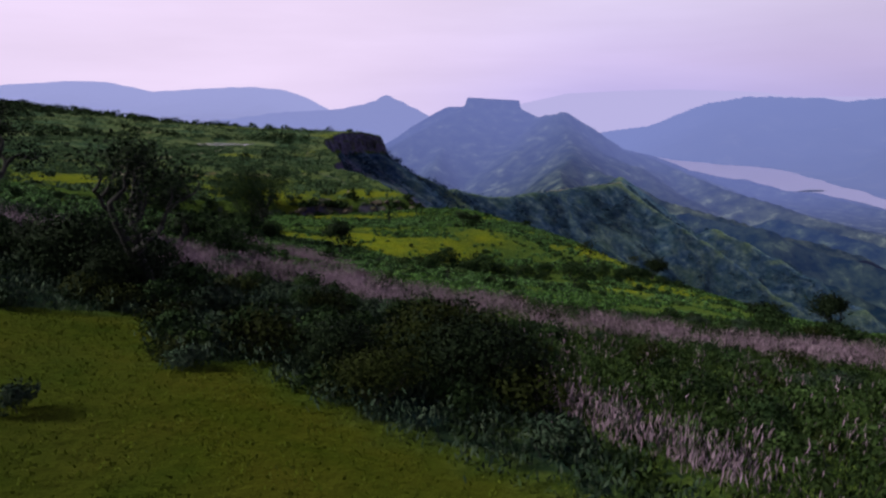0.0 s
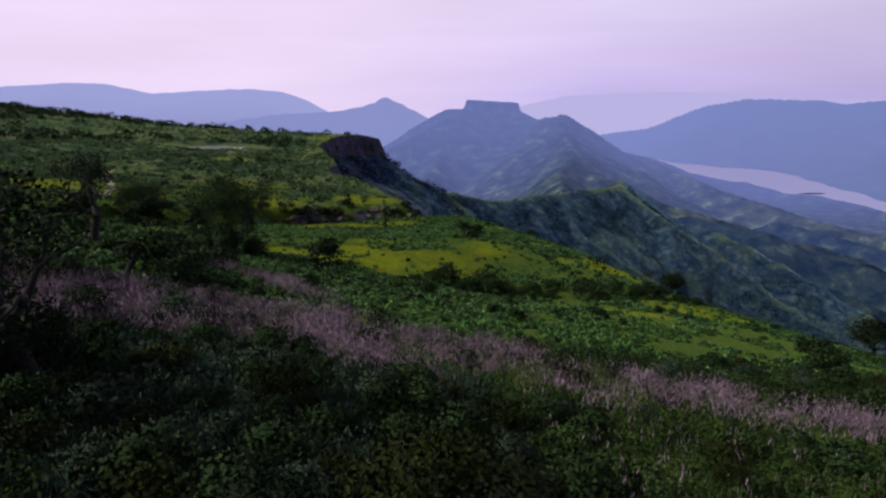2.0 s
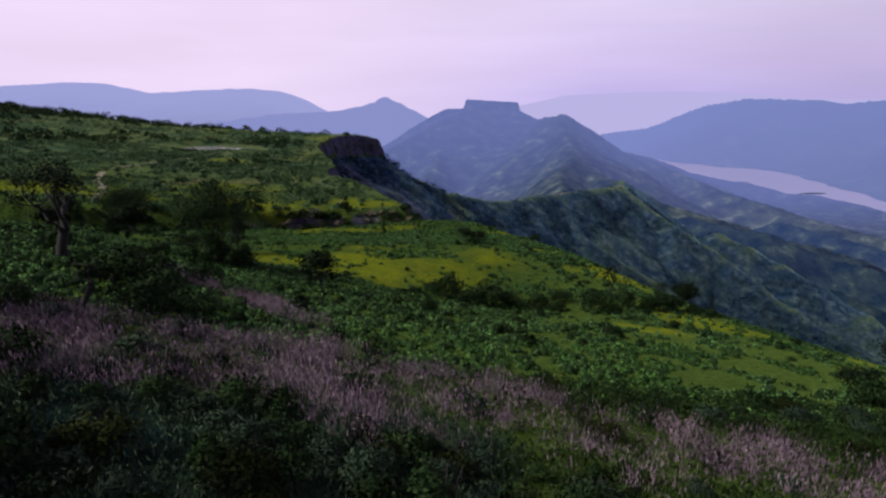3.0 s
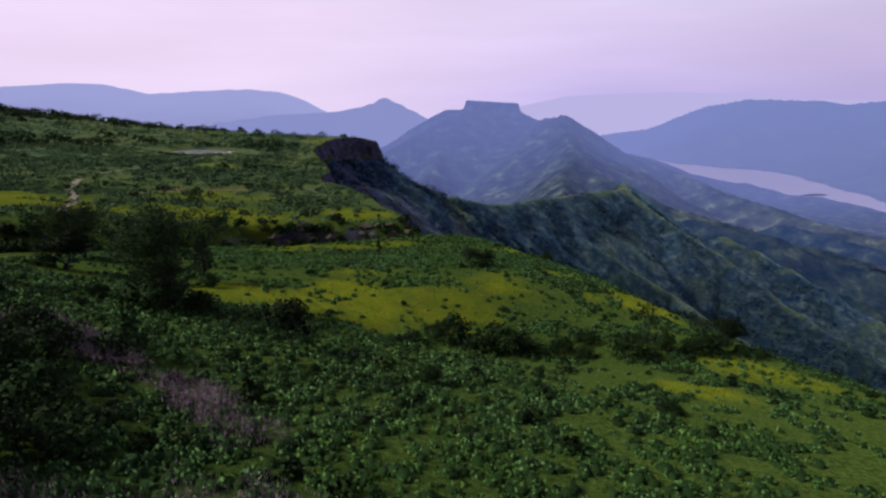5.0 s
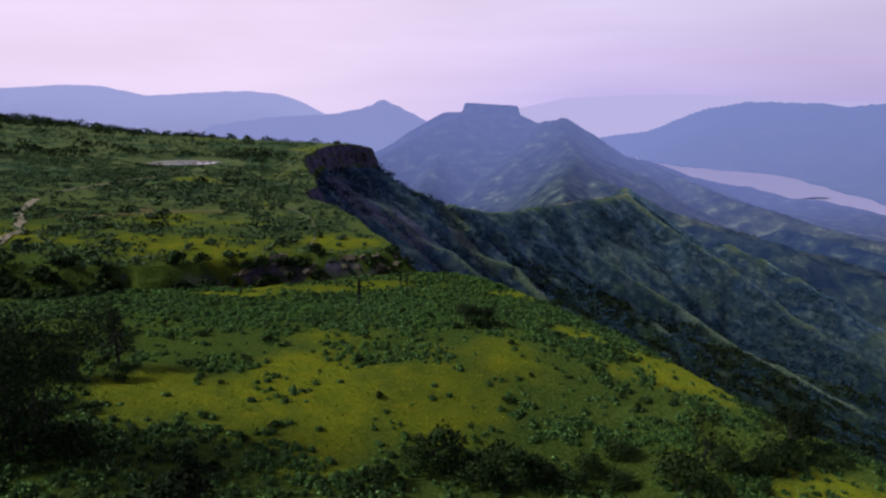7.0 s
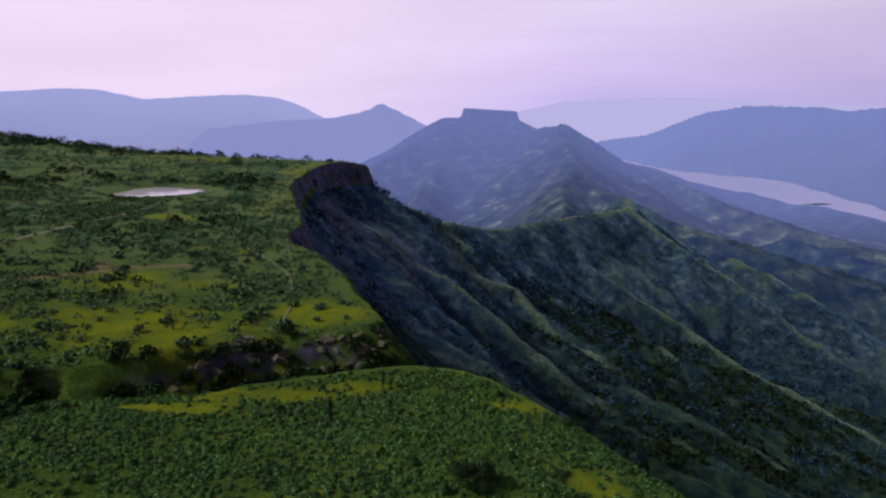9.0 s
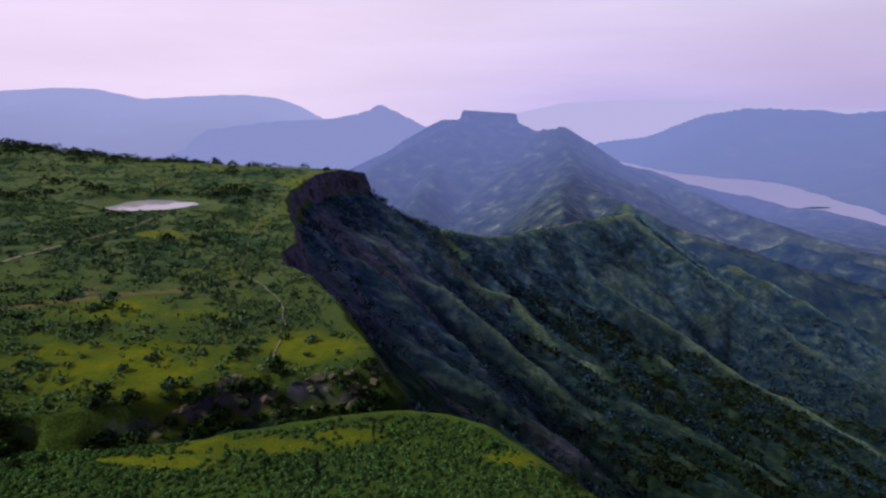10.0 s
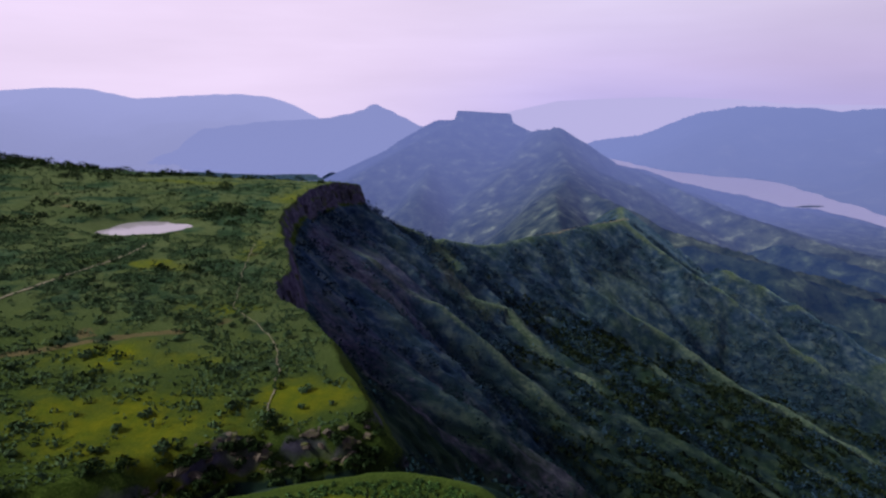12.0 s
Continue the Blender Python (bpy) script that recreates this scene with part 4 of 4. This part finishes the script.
    "great_olive": lambda: shrub("great_bush", "large olive-brown rounded bush on the slope", "great bushes", 38, LEAF_OLIVE, 2.4, 2.6, 7150, 0.0722, 44),
    "cone": lambda: shrub("pointed_shrub", "dark pointed young shrub above the flowers", "shrubs on the hill", 36, LEAF_DARK, 0.75, 2.4, 1650, 0.0706, 24),
}
SPECIAL = [
    # the great bush in the foreground, and those beside it
    (0.7, 16.3, 1.0, "great"), (-2.0, 14.3, 0.72, "great_olive"), (-0.4, 18.2, 0.95, "great_olive"), (-3.5, 16.6, 0.68, "great"), (2.0, 17.6, 1.7, "olive"), (-7.3, 14.7, 0.75, "grey"),
    (-0.8, 26.6, 1.05, "cone"), (-2.2, 26.0, 1.2, "dark"), (-16.6, 25.2, 1.15, "great"), (-14.3, 23.5, 0.85, "great"), (-15.0, 25.4, 0.95, "great"), (-18.8, 26.4, 1.0, "great"), (-12.4, 26.6, 1.5, "dark"),
    (-8.9, 10.4, 0.6, "grey"), (-17.6, 34.0, 1.5, "dark"), (3.9, 21.9, 1.2, "dark"),
    (-25.5, 60.0, 2.4, "dark"), (-22.2, 61.5, 2.2, "dark_b"), (-28.5, 62.5, 2.0, "dark"), (-28.4, 79.6, 2.7, "dark"), (-31.4, 81.0, 2.2, "dark_b"), (-25.2, 80.6, 2.2, "dark"), (-29.6, 82.6, 2.4, "dark"),
    (-1.7, 67.0, 1.2, "dark"), (-21.0, 52.5, 2.4, "dark"), (-17.6, 49.0, 2.1, "dark_b"), (-24.5, 54.0, 2.3, "dark"), (-19.4, 47.0, 1.9, "dark"), (-27.0, 56.5, 2.0, "dark_b"), (-46.5, 90.0, 1.6, "dark_b"), (-36.5, 64.5, 1.7, "dark"), (-33.0, 63.0, 1.2, "dark_b"),
    # hedge across the field
    (-4.0, 84.5, 1.2, "dark_b"), (-1.6, 87.5, 1.7, "dark"), (0.4, 89.5, 2.5, "dark"), (3.4, 87.0, 2.2, "dark_b"), (6.2, 88.0, 2.7, "dark"), (9.0, 88.6, 2.3, "dark"), (11.6, 88.0, 1.6, "dark_b"),
    (13.9, 90.5, 1.8, "dark"), (16.2, 88.8, 1.5, "dark_b"), (21.8, 88.6, 2.6, "dark"), (23.6, 87.6, 1.6, "dark_b"), (27.4, 92.6, 2.0, "dark"), (30.6, 92.6, 1.9, "dark_b"), (33.2, 93.4, 2.3, "dark"),
    (36.4, 96.6, 1.8, "dark"), (39.6, 96.4, 1.5, "dark_b"), (43.0, 98.0, 1.2, "dark"), (17.8, 93.5, 1.6, "dark_b"), (6.8, 121.0, 1.3, "dark"), (17.5, 67.6, 1.1, "dark_b"), (21.5, 141.0, 1.6, "dark"),
    # the great bushes at x -35.5 and -33.6 are added to darken that side
    (28.6, 37.0, 1.7, "dark"), (30.0, 48.6, 1.7, "dark_b"), (26.2, 41.8, 1.5, "dark"), (33.0, 44.0, 1.2, "dark"), (-31.0, 97.0, 1.6, "dark"), (-35.5, 95.0, 0.9, "great"), (-33.6, 87.0, 0.9, "great"), (-35.0, 80.0, 1.5, "dark_b"),
]
rng = np.random.RandomState(51)
scatter, taken = [], [(p[0], p[1], 0.55 * p[2]) for p in SPECIAL[:14]]
for attempt in range(9000):
    x, y = rng.uniform(-27, 34), rng.uniform(11, 44)
    left = x < 4 - 0.08 * y
    if len(scatter) >= 250 or y < float(field_edge(x)) + 0.6 or abs(x) > 5 + 0.85 * y or (not left and rng.rand() < 0.6):
        continue
    if float(purple_at(np.array([x]), np.array([y]))[0]) > 0.15 and rng.rand() < 0.9:
        continue
    s = rng.uniform(0.7, 1.4) if left else rng.uniform(0.5, 1.15)
    if min(math.hypot(x - a, y - b) - c for a, b, c in taken) < 0.62 * s:
        continue
    kind = rng.choice(["dark", "dark_b", "olive", "grey", "green"], p=[0.24, 0.2, 0.16, 0.36, 0.04] if left else [0.12, 0.16, 0.14, 0.14, 0.44])
    taken.append((x, y, 0.55 * s))
    scatter.append((x, y, s, str(kind)))
plant(SHRUBS, SPECIAL + scatter)

LOW = {
    "tuft": lambda: shrub("low_bush", "small dark bush dotted over the grass", "low bushes in the field", 41, LEAF_DARK, 0.7, 0.7, 240, 0.12, 10, forks=0),
    "tuft_b": lambda: shrub("low_bush", "small green bush dotted over the grass", "low bushes in the field", 42, LEAF_NEAR, 0.75, 0.6, 230, 0.12, 10, forks=0),
}
dots = []
while len(dots) < 230:
    x, y = rng.uniform(-60, 62), rng.uniform(58, 152)
    if abs(x + 2) > 0.8 * y or outside_by(np.array([x]), np.array([y]), SPUR)[0] > -1.5:
        continue
    if yellow_at(np.array([x]), np.array([y]))[0] > 0.6 and rng.rand() < 0.6:
        continue
    dots.append((x, y, rng.uniform(0.5, 1.35), str(rng.choice(["tuft", "tuft_b"]))))
while len(dots) < 285:
    x, y = rng.uniform(-46, 12), rng.uniform(46, 86)
    if abs(x + 2) < 0.75 * y and thick(np.array([x]), np.array([y]))[0] > rng.rand():
        dots.append((x, y, rng.uniform(0.7, 1.9), str(rng.choice(["tuft", "tuft", "tuft_b"]))))
plant(LOW, dots)

UPLAND = {
    "bush": lambda: shrub("upland_bush", "dark bush on the plateau", "bushes on the plateau", 43, LEAF_UPLAND_HAZE, 1.3, 1.5, 130, 0.36, 7, forks=0),
    "bush_b": lambda: shrub("upland_bush", "spreading green bush on the plateau", "bushes on the plateau", 44, LEAF_UPLAND_HAZE, 1.6, 1.2, 130, 0.4, 7, forks=0),
}


def bushy(x, y):
    """How thickly bushes stand on the plateau."""
    d = 0.25 + 0.75 * smooth(-0.1, 0.7, fbm(x, y, 34, 3, 95))
    pond_side = np.exp(-(np.hypot((x + 118) / 42, (y - 362) / 22)) ** 2)
    front = np.exp(-(near_line(x, y, [(-90, 152), (-60, 155), (-48, 162), (-36, 171)])[0] / 8) ** 2)
    return np.clip(np.maximum(np.maximum(d, 1.6 * pond_side), 1.5 * front) * (1 - 0.75 * yellow_at(x, y)), 0, 1)


def upland_places(n, seed, y0, y1):
    r = np.random.RandomState(seed)
    x, y = r.uniform(-460, 10, n), r.uniform(y0, y1, n)
    ok = (outside_by(x, y, PLATEAU) < -2) & (outside_by(x, y, SPUR) > 0.5) & (-x < 1.02 * y) & (r.rand(n) < bushy(x, y))
    ok &= (np.hypot((x + 131) / 26, (y - 334) / 18) > 1.1) & ~((np.abs(x + 128) < 28) & (y > 290) & (y < 330))
    return x[ok], y[ok]


scarp_bushes = []
for k in range(150):
    t, out = rng.rand() ** 1.8, rng.uniform(-1, 10)
    x = -92 + 84 * t
    y = float(np.interp(x, [-92, -63, -47, -33, -16, -8], [143, 149, 158.5, 170.5, 174, 177])) - out
    scarp_bushes.append((x + 0.3 * out, y, rng.uniform(0.5, 1.5), str(rng.choice(["bush", "bush", "bush_b"]))))
ux, uy = upland_places(2100, 96, 148, 262)
plant({k: (lambda v=v: shrub("scarp_bush", "dark bush crowding the foot of the scarp", "bushes under the plateau", v, LEAF_DARK, 1.2, 1.4, 260, 0.22, 9, forks=0)) for k, v in (("a", 45), ("b", 46))},
      [(x, y, s * 1.25, "ab"[j % 2]) for j, (x, y, s, _) in enumerate(scarp_bushes)])
plant(UPLAND, [(x, y, s, k) for x, y, s, k in zip(ux[:200], uy[:200], rng.uniform(0.45, 1.3, 200), rng.choice(["bush", "bush", "bush_b"], 200))])


def tufts(rng, x, y, per, spread, tall, size, lean, long=1.6, base=0.0):
    """Leafy tufts of per leaves each, standing on the ground at x, y."""
    z = ground_height(x, y)
    n = len(x)
    scale = rng.uniform(0.6, 1.4, n)
    off = rng.normal(size=(n, per, 3)) * np.array([spread, spread, 0]) * scale[:, None, None]
    up = rng.uniform(0.05, 1.0, (n, per))
    p = np.stack([x, y, z], -1)[:, None, :] + off
    p[:, :, 2] += base + up * tall * scale[:, None]
    out = off / spread
    out[:, :, 2] = -0.3 + 1.8 * up
    return leaves(rng, p.reshape(-1, 3), size, out.reshape(-1, 3), lean, long)


def domes(rng, x, y, per, radius, size):
    """Rounded leafy clumps."""
    z = ground_height(x, y)
    n = len(x)
    d = rng.normal(size=(n, per, 3))
    d[:, :, 2] = np.abs(d[:, :, 2])
    d /= np.linalg.norm(d, axis=2, keepdims=True)
    big = radius * rng.uniform(0.55, 1.5, n)[:, None, None]
    p = np.stack([x, y, z], -1)[:, None, :] + d * big * rng.uniform(0.7, 1.05, (n, per, 1)) * np.array([1, 1, 0.85])
    out = (d + np.array([0, 0, 0.15])).reshape(-1, 3)
    leafy = leaves(rng, p.reshape(-1, 3), size, out, 0.5, 1.9)
    # a core inside each clump, coloured dark to stand for the shade behind its leaves
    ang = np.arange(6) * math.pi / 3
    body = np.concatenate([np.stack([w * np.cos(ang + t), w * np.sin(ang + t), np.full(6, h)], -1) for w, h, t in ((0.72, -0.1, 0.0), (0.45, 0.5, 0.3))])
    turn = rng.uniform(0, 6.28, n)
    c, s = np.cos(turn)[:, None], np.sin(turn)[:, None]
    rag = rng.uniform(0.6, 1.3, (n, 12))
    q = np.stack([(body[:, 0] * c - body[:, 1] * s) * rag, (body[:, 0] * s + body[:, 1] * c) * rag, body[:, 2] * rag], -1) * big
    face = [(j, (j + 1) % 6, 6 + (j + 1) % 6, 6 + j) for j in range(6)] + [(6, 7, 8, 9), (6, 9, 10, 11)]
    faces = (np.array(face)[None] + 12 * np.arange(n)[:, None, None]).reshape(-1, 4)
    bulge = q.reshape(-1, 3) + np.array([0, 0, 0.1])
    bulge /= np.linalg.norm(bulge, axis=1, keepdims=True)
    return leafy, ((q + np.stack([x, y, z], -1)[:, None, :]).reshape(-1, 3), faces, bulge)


def stuff(name, label, category, verts_faces, mat):
    return tagged(new(name, leaf_mesh(name, verts_faces, mat)), label, category, kind="stuff")


def scatter_points(n, seed, x0, x1, y0, y1, chance):
    r = np.random.RandomState(seed)
    x, y = r.uniform(x0, x1, n), r.uniform(y0, y1, n)
    ok = (r.rand(n) < chance(x, y)) & (outside_by(x, y, SPUR) < 0.5) & (np.abs(x) < 6 + 0.85 * y + 22 * r.rand(n) ** 3)
    return x[ok], y[ok]


# low growth on the near hill
x, y = scatter_points(28000, 101, -34, 42, 9, 46, lambda x, y: np.where(y > field_edge(x), 1.0 - 0.6 * smooth(0, 0.3, purple_at(x, y)), 0.0) * np.where(x > 3 - 0.1 * y, 0.85, 0.75))
half = x > 4.5 - 0.08 * y + 1.5 * np.random.RandomState(5).normal(size=len(x))
stuff("green_herbs", "dense leafy green herbs covering the slope", "herbs", tufts(rng, x[half], y[half], 15, 0.19, 0.6, 0.06, 0.7, 3.2), LEAF_NEAR)
stuff("grey_herbs", "dense dark grey-green herbs among the shrubs", "herbs", tufts(rng, x[~half], y[~half], 15, 0.19, 0.65, 0.052, 0.9, 4.0), LEAF_GREY)
clumped = lambda x, y: 0.5 * thick(x, y) + 0.55 * smooth(116, 130, y + 6 * fbm(x, y, 14, 2, 100)) * (1 - smooth(0.4, 0.8, yellow_at(x, y))) + (1 - 0.85 * smooth(0.3, 0.7, yellow_at(x, y))) * (0.04 + 0.8 * smooth(-0.05, 0.3, fbm(x, y, 3.6, 2, 97) + 0.5 * fbm(x, y, 16, 2, 98))) * (1 - 0.85 * smooth(0, 0.3, purple_at(x, y)))
x, y = scatter_points(48000, 103, -70, 80, 42, 156, clumped)
half = fbm(x, y, 12, 3, 99) > 0.1
# stems holds the added dark cores, not real stalks
leafy, stems = domes(rng, x[half], y[half], 12, 0.5, 0.125)
stuff("field_herbs", "mottled fresh green herbs over the field", "herbs", leafy, LEAF_HERB)
stuff("field_undergrowth", "dark cores painting shade into the green herbs", "herbs", stems, CORE_SHADE)
leafy, stems = domes(rng, x[~half], y[~half], 12, 0.5, 0.125)
stuff("blue_herbs", "blue-green leafy herbs over the field", "herbs", leafy, LEAF_BLUE)
stuff("blue_undergrowth", "dark cores painting shade into the blue-green herbs", "herbs", stems, CORE_SHADE)
x, y = scatter_points(120000, 105, -50, 46, 8, 70, lambda x, y: np.where(y > field_edge(x), np.maximum(smooth(0.0, 0.4, purple_at(x, y)) * (0.12 + 0.88 * smooth(-0.35, 0.15, fbm(x, y, 1.9, 2, 94) + 0.5 * fbm(x, y, 6, 2, 92))), 0.02 * smooth(2, 6, x) * smooth(38, 30, y)), 0.0))
stuff("purple_flowers", "tall purple flower spikes in a broad belt", "flowers", tufts(rng, x, y, 10, 0.16, 0.95, 0.025, 3.5, 10.0, 0.25), PURPLE)
x, y = scatter_points(16000, 107, -30, 12, 7, 26, lambda x, y: np.where(y < field_edge(x) + 0.8, 0.8, 0.05))
stuff("meadow_grass", "short yellow-green grass of the meadow", "grass", tufts(rng, x, y, 4, 0.12, 0.05, 0.03, 1.0, 3.2), TURF)
x, y = scatter_points(26000, 109, -60, 80, 60, 156, lambda x, y: smooth(0.3, 0.8, yellow_at(x, y)))
stuff("yellow_grass", "yellowing grass in patches over the field", "grass", tufts(rng, x, y, 4, 0.3, 0.16, 0.08, 0.8, 2.6), GRASS)

r = np.random.RandomState(119)
hx, hy = r.uniform(-210, -5, 60000), r.uniform(148, 320, 60000)
ok = (outside_by(hx, hy, PLATEAU) < 0) & (outside_by(hx, hy, SPUR) > 0) & (-hx < 0.95 * hy) & (r.rand(60000) < 0.75 * smooth(-0.25, 0.35, fbm(hx, hy, 6, 3, 120) + 0.4 * fbm(hx, hy, 25, 2, 121) - 0.5 * yellow_at(hx, hy) + 0.2 * smooth(212, 245, hy)))
hx, hy = hx[ok], hy[ok]
stuff("plateau_herbs", "dark green low herbs mottling the plateau", "herbs", domes(r, hx, hy, 5, 0.5, 0.34)[0], LEAF_UPLAND_HAZE)
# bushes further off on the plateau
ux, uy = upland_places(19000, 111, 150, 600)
stuff("far_bushes", "dark bushes scattered thickly over the plateau", "bushes", tufts(rng, ux, uy, 13, 0.6, 1.2, 0.5, 0.2, 1.3), LEAF_UPLAND_HAZE)
r = np.random.RandomState(127)
tx, ty = r.uniform(-330, -20, 5000), r.uniform(175, 560, 5000)
pond_ring = np.hypot((tx + 131) / 25, (ty - 336) / 18)
ok = (outside_by(tx, ty, PLATEAU) < -6) & (-tx < 0.95 * ty) & (pond_ring > 1.12) & (r.rand(5000) < np.maximum(0.3 * smooth(0.2, 0.7, fbm(tx, ty, 40, 3, 95)), np.where(ty > 338, 0.9, 0.0) * smooth(2.0, 1.2, pond_ring)))
stuff("plateau_thicket", "dark thickets gathered round the pond and over the plateau", "bushes", domes(r, tx[ok], ty[ok], 30, 1.6, 0.5)[0], LEAF_DARK)
r = np.random.RandomState(113)
sx = r.uniform(-520, -60, 420)
sy = 505 + r.normal(size=420) * 18 + np.interp(sx, [-520, -250, -60], [-30, 0, 25])
ok = r.rand(420) < np.interp(sx, [-520, -320, -270, -200, -60], [1.0, 1.0, 0.7, 0.25, 0.1]) * smooth(-0.3, 0.3, fbm(sx, sy, 24, 2, 123))
stuff("skyline_trees", "row of dark trees along the plateau skyline", "trees", domes(r, sx[ok], sy[ok], 70, 4.3, 0.85)[0], LEAF_DARK)
grove_x, grove_y = r.uniform(-420, -70, 2600), r.uniform(230, 530, 2600)
wooded = np.maximum(smooth(0.1, 0.5, fbm(grove_x, grove_y, 46, 2, 131)), np.maximum(smooth(-230, -330, grove_x) * smooth(330, 420, grove_y), 1.6 * np.exp(-np.hypot((grove_x + 106) / 26, (grove_y - 370) / 16) ** 2)))
ok = (outside_by(grove_x, grove_y, PLATEAU) < -12) & (-grove_x < 0.95 * grove_y) & (np.hypot((grove_x + 131) / 30, (grove_y - 325) / 30) > 1.2) & (r.rand(2600) < 0.42 * wooded)
stuff("plateau_groves", "groves of dark blue-green trees on the plateau", "trees", domes(r, grove_x[ok], grove_y[ok], 60, 3.6, 0.75)[0], LEAF_DARK)

# scrub on the valley slopes
r = np.random.RandomState(115)
n = 34000
vx, vy = r.uniform(-90, 460, n), 150 + 620 * r.rand(n) ** 0.8
off = np.minimum(outside_by(vx, vy, SPUR), outside_by(vx, vy, PLATEAU))
cd = np.full(n, 1e9)
for line, _ in RIDGES:
    cd = np.minimum(cd, near_line(vx, vy, line)[0])
ok = (off > 5) & (vx < 0.82 * vy + 20) & (r.rand(n) < (1 - 0.85 * stony_at(vx, vy, off)) * smooth(3, 16, cd + 6 * fbm(vx, vy, 12, 2, 117)) * smooth(-0.12, 0.3, fbm(vx, vy, 17, 3, 67) + 0.4 * fbm(vx, vy, 60, 2, 68)))
vx, vy = vx[ok], vy[ok]
# beyond this the scrub takes the more strongly hazed leaf colour
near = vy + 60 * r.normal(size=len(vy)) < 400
r2 = np.random.RandomState(133)
fx, fy = r2.uniform(40, 420, 16000), r2.uniform(170, 560, 16000)
fz = ground_height(fx, fy)
ok = (fx < 0.82 * fy + 20) & (np.minimum(outside_by(fx, fy, SPUR), outside_by(fx, fy, PLATEAU)) > 40) & (r2.rand(16000) < smooth(-110, -190, fz) * smooth(-0.3, 0.2, fbm(fx, fy, 22, 3, 134)))
for line, _ in RIDGES:
    ok &= near_line(fx, fy, line)[0] > 5 + 6 * r2.rand(16000)
stuff("valley_wood", "close dark green trees low on the valley slopes", "trees", domes(r2, fx[ok], fy[ok], 14, 2.6, 1.1)[0], LEAF_TREE)
stuff("slope_scrub", "dark scrub and trees on the valley slopes, tinted blue for haze", "scrub", tufts(r, vx[near], vy[near], 18, 1.35, 3.2, 0.75, 0.2, 1.2), FOREST)
stuff("distant_scrub", "scrub on the farther valley slopes, blue-grey haze put into its colour", "scrub", tufts(r, vx[~near], vy[~near], 10, 1.6, 3.4, 1.15, 0.2, 1.2), FOREST_HAZED)


# ---------------------------------------------------------------- rocks
def rock_mesh(seed, mat=BOULDER):
    bm = bmesh.new()
    bmesh.ops.create_icosphere(bm, subdivisions=2, radius=1.0)
    for v in bm.verts:
        k = 1 + 0.6 * noise.noise(v.co * 1.3 + Vector((seed * 7.1, 0, 0))) + 0.15 * noise.noise(v.co * 3.1 + Vector((0, seed * 3.3, 0)))
        v.co = Vector([round(c * k * 2.6) / 2.6 * 0.45 + c * k * 0.55 for c in v.co])
    me = bpy.data.meshes.new("rock")
    bm.to_mesh(me)
    bm.free()
    me.materials.append(mat)
    return me


def column_mesh(seed):
    """A weathered basalt column with broken steps."""
    r = np.random.RandomState(seed)
    sides, rows = 7, 7
    ang = np.sort(r.uniform(0, 6.28, sides))
    verts, faces = [], []
    for k in range(rows):
        w = 1.15 - 0.5 * (k / (rows - 1)) ** 2 + r.uniform(-0.1, 0.1)
        for a in ang:
            q = w * r.uniform(0.62, 1.2)
            verts.append((q * math.cos(a), q * math.sin(a), k / (rows - 1)))
    for k in range(rows - 1):
        for s in range(sides):
            t = (s + 1) % sides
            faces.append((k * sides + s, k * sides + t, (k + 1) * sides + t, (k + 1) * sides + s))
    me = mesh("column", verts, faces, ROCK, True)
    cap = [((rows - 1) * sides + s) for s in range(sides)]
    bm = bmesh.new()
    bm.from_mesh(me)
    bm.verts.ensure_lookup_table()
    bm.faces.new([bm.verts[i] for i in cap])
    bm.to_mesh(me)
    bm.free()
    return me


columns, rocks = [column_mesh(s) for s in range(4)], [rock_mesh(s) for s in range(5)]
r = random.Random(61)
EDGE = PLATEAU[:18]
k = 0
for p, q in zip(EDGE[:-1], EDGE[1:]):
    length = math.hypot(q[0] - p[0], q[1] - p[1])
    bold = 1.0 if 238 < p[1] < 300 else 0.5
    rocky = 1.0 if bold == 1.0 else (0.7 if p[1] > 400 else 0.15)
    for s in range(int(length / 3.2)):
        if r.random() > rocky:
            continue
        t = (s + r.random()) / max(1, int(length / 3.2))
        out = r.uniform(0.2, 3.2)
        nx, ny = (q[1] - p[1]) / length, -(q[0] - p[0]) / length
        x, y = p[0] + t * (q[0] - p[0]) + nx * out, p[1] + t * (q[1] - p[1]) + ny * out
        top = height(x - nx * (out + 4), y - ny * (out + 4)) - r.uniform(3.5, 9.0) - out * 0.8
        tall = bold * r.uniform(8, 15)
        ob = tagged(new("basalt_column", columns[k % 4]), "dark weathered basalt column in the cliff face", "rock", "basalt columns of the cliff")
        w = r.uniform(1.1, 2.9)
        ob.matrix_basis = Matrix.LocRotScale((x, y, top - tall), Euler((r.uniform(-0.05, 0.05), r.uniform(-0.05, 0.05), r.uniform(0, 6.28))), (w, w, tall))
        k += 1
SCARP = [(-47, 158.5), (-38, 166.5), (-33, 170.5), (-27, 171), (-16, 174), (-10, 177)]
for k in range(90):
    j = r.randrange(5)
    t, out = r.random(), r.uniform(-0.3, 4.5)
    x = SCARP[j][0] + t * (SCARP[j + 1][0] - SCARP[j][0]) + 0.3 * out
    y = SCARP[j][1] + t * (SCARP[j + 1][1] - SCARP[j][1]) - out
    s = r.uniform(0.25, 0.8) if k % 5 else r.uniform(0.8, 1.3)
    ob = tagged(new("boulder", rocks[k % 5]), "brown-black basalt boulder on the broken scarp", "rock", "boulders of the scarp")
    ob.matrix_basis = Matrix.LocRotScale((x, y, height(x, y) - 0.5 * s), Euler((r.uniform(-0.4, 0.4), r.uniform(-0.4, 0.4), r.uniform(0, 3))), (s * 1.6, s, s * 0.6))
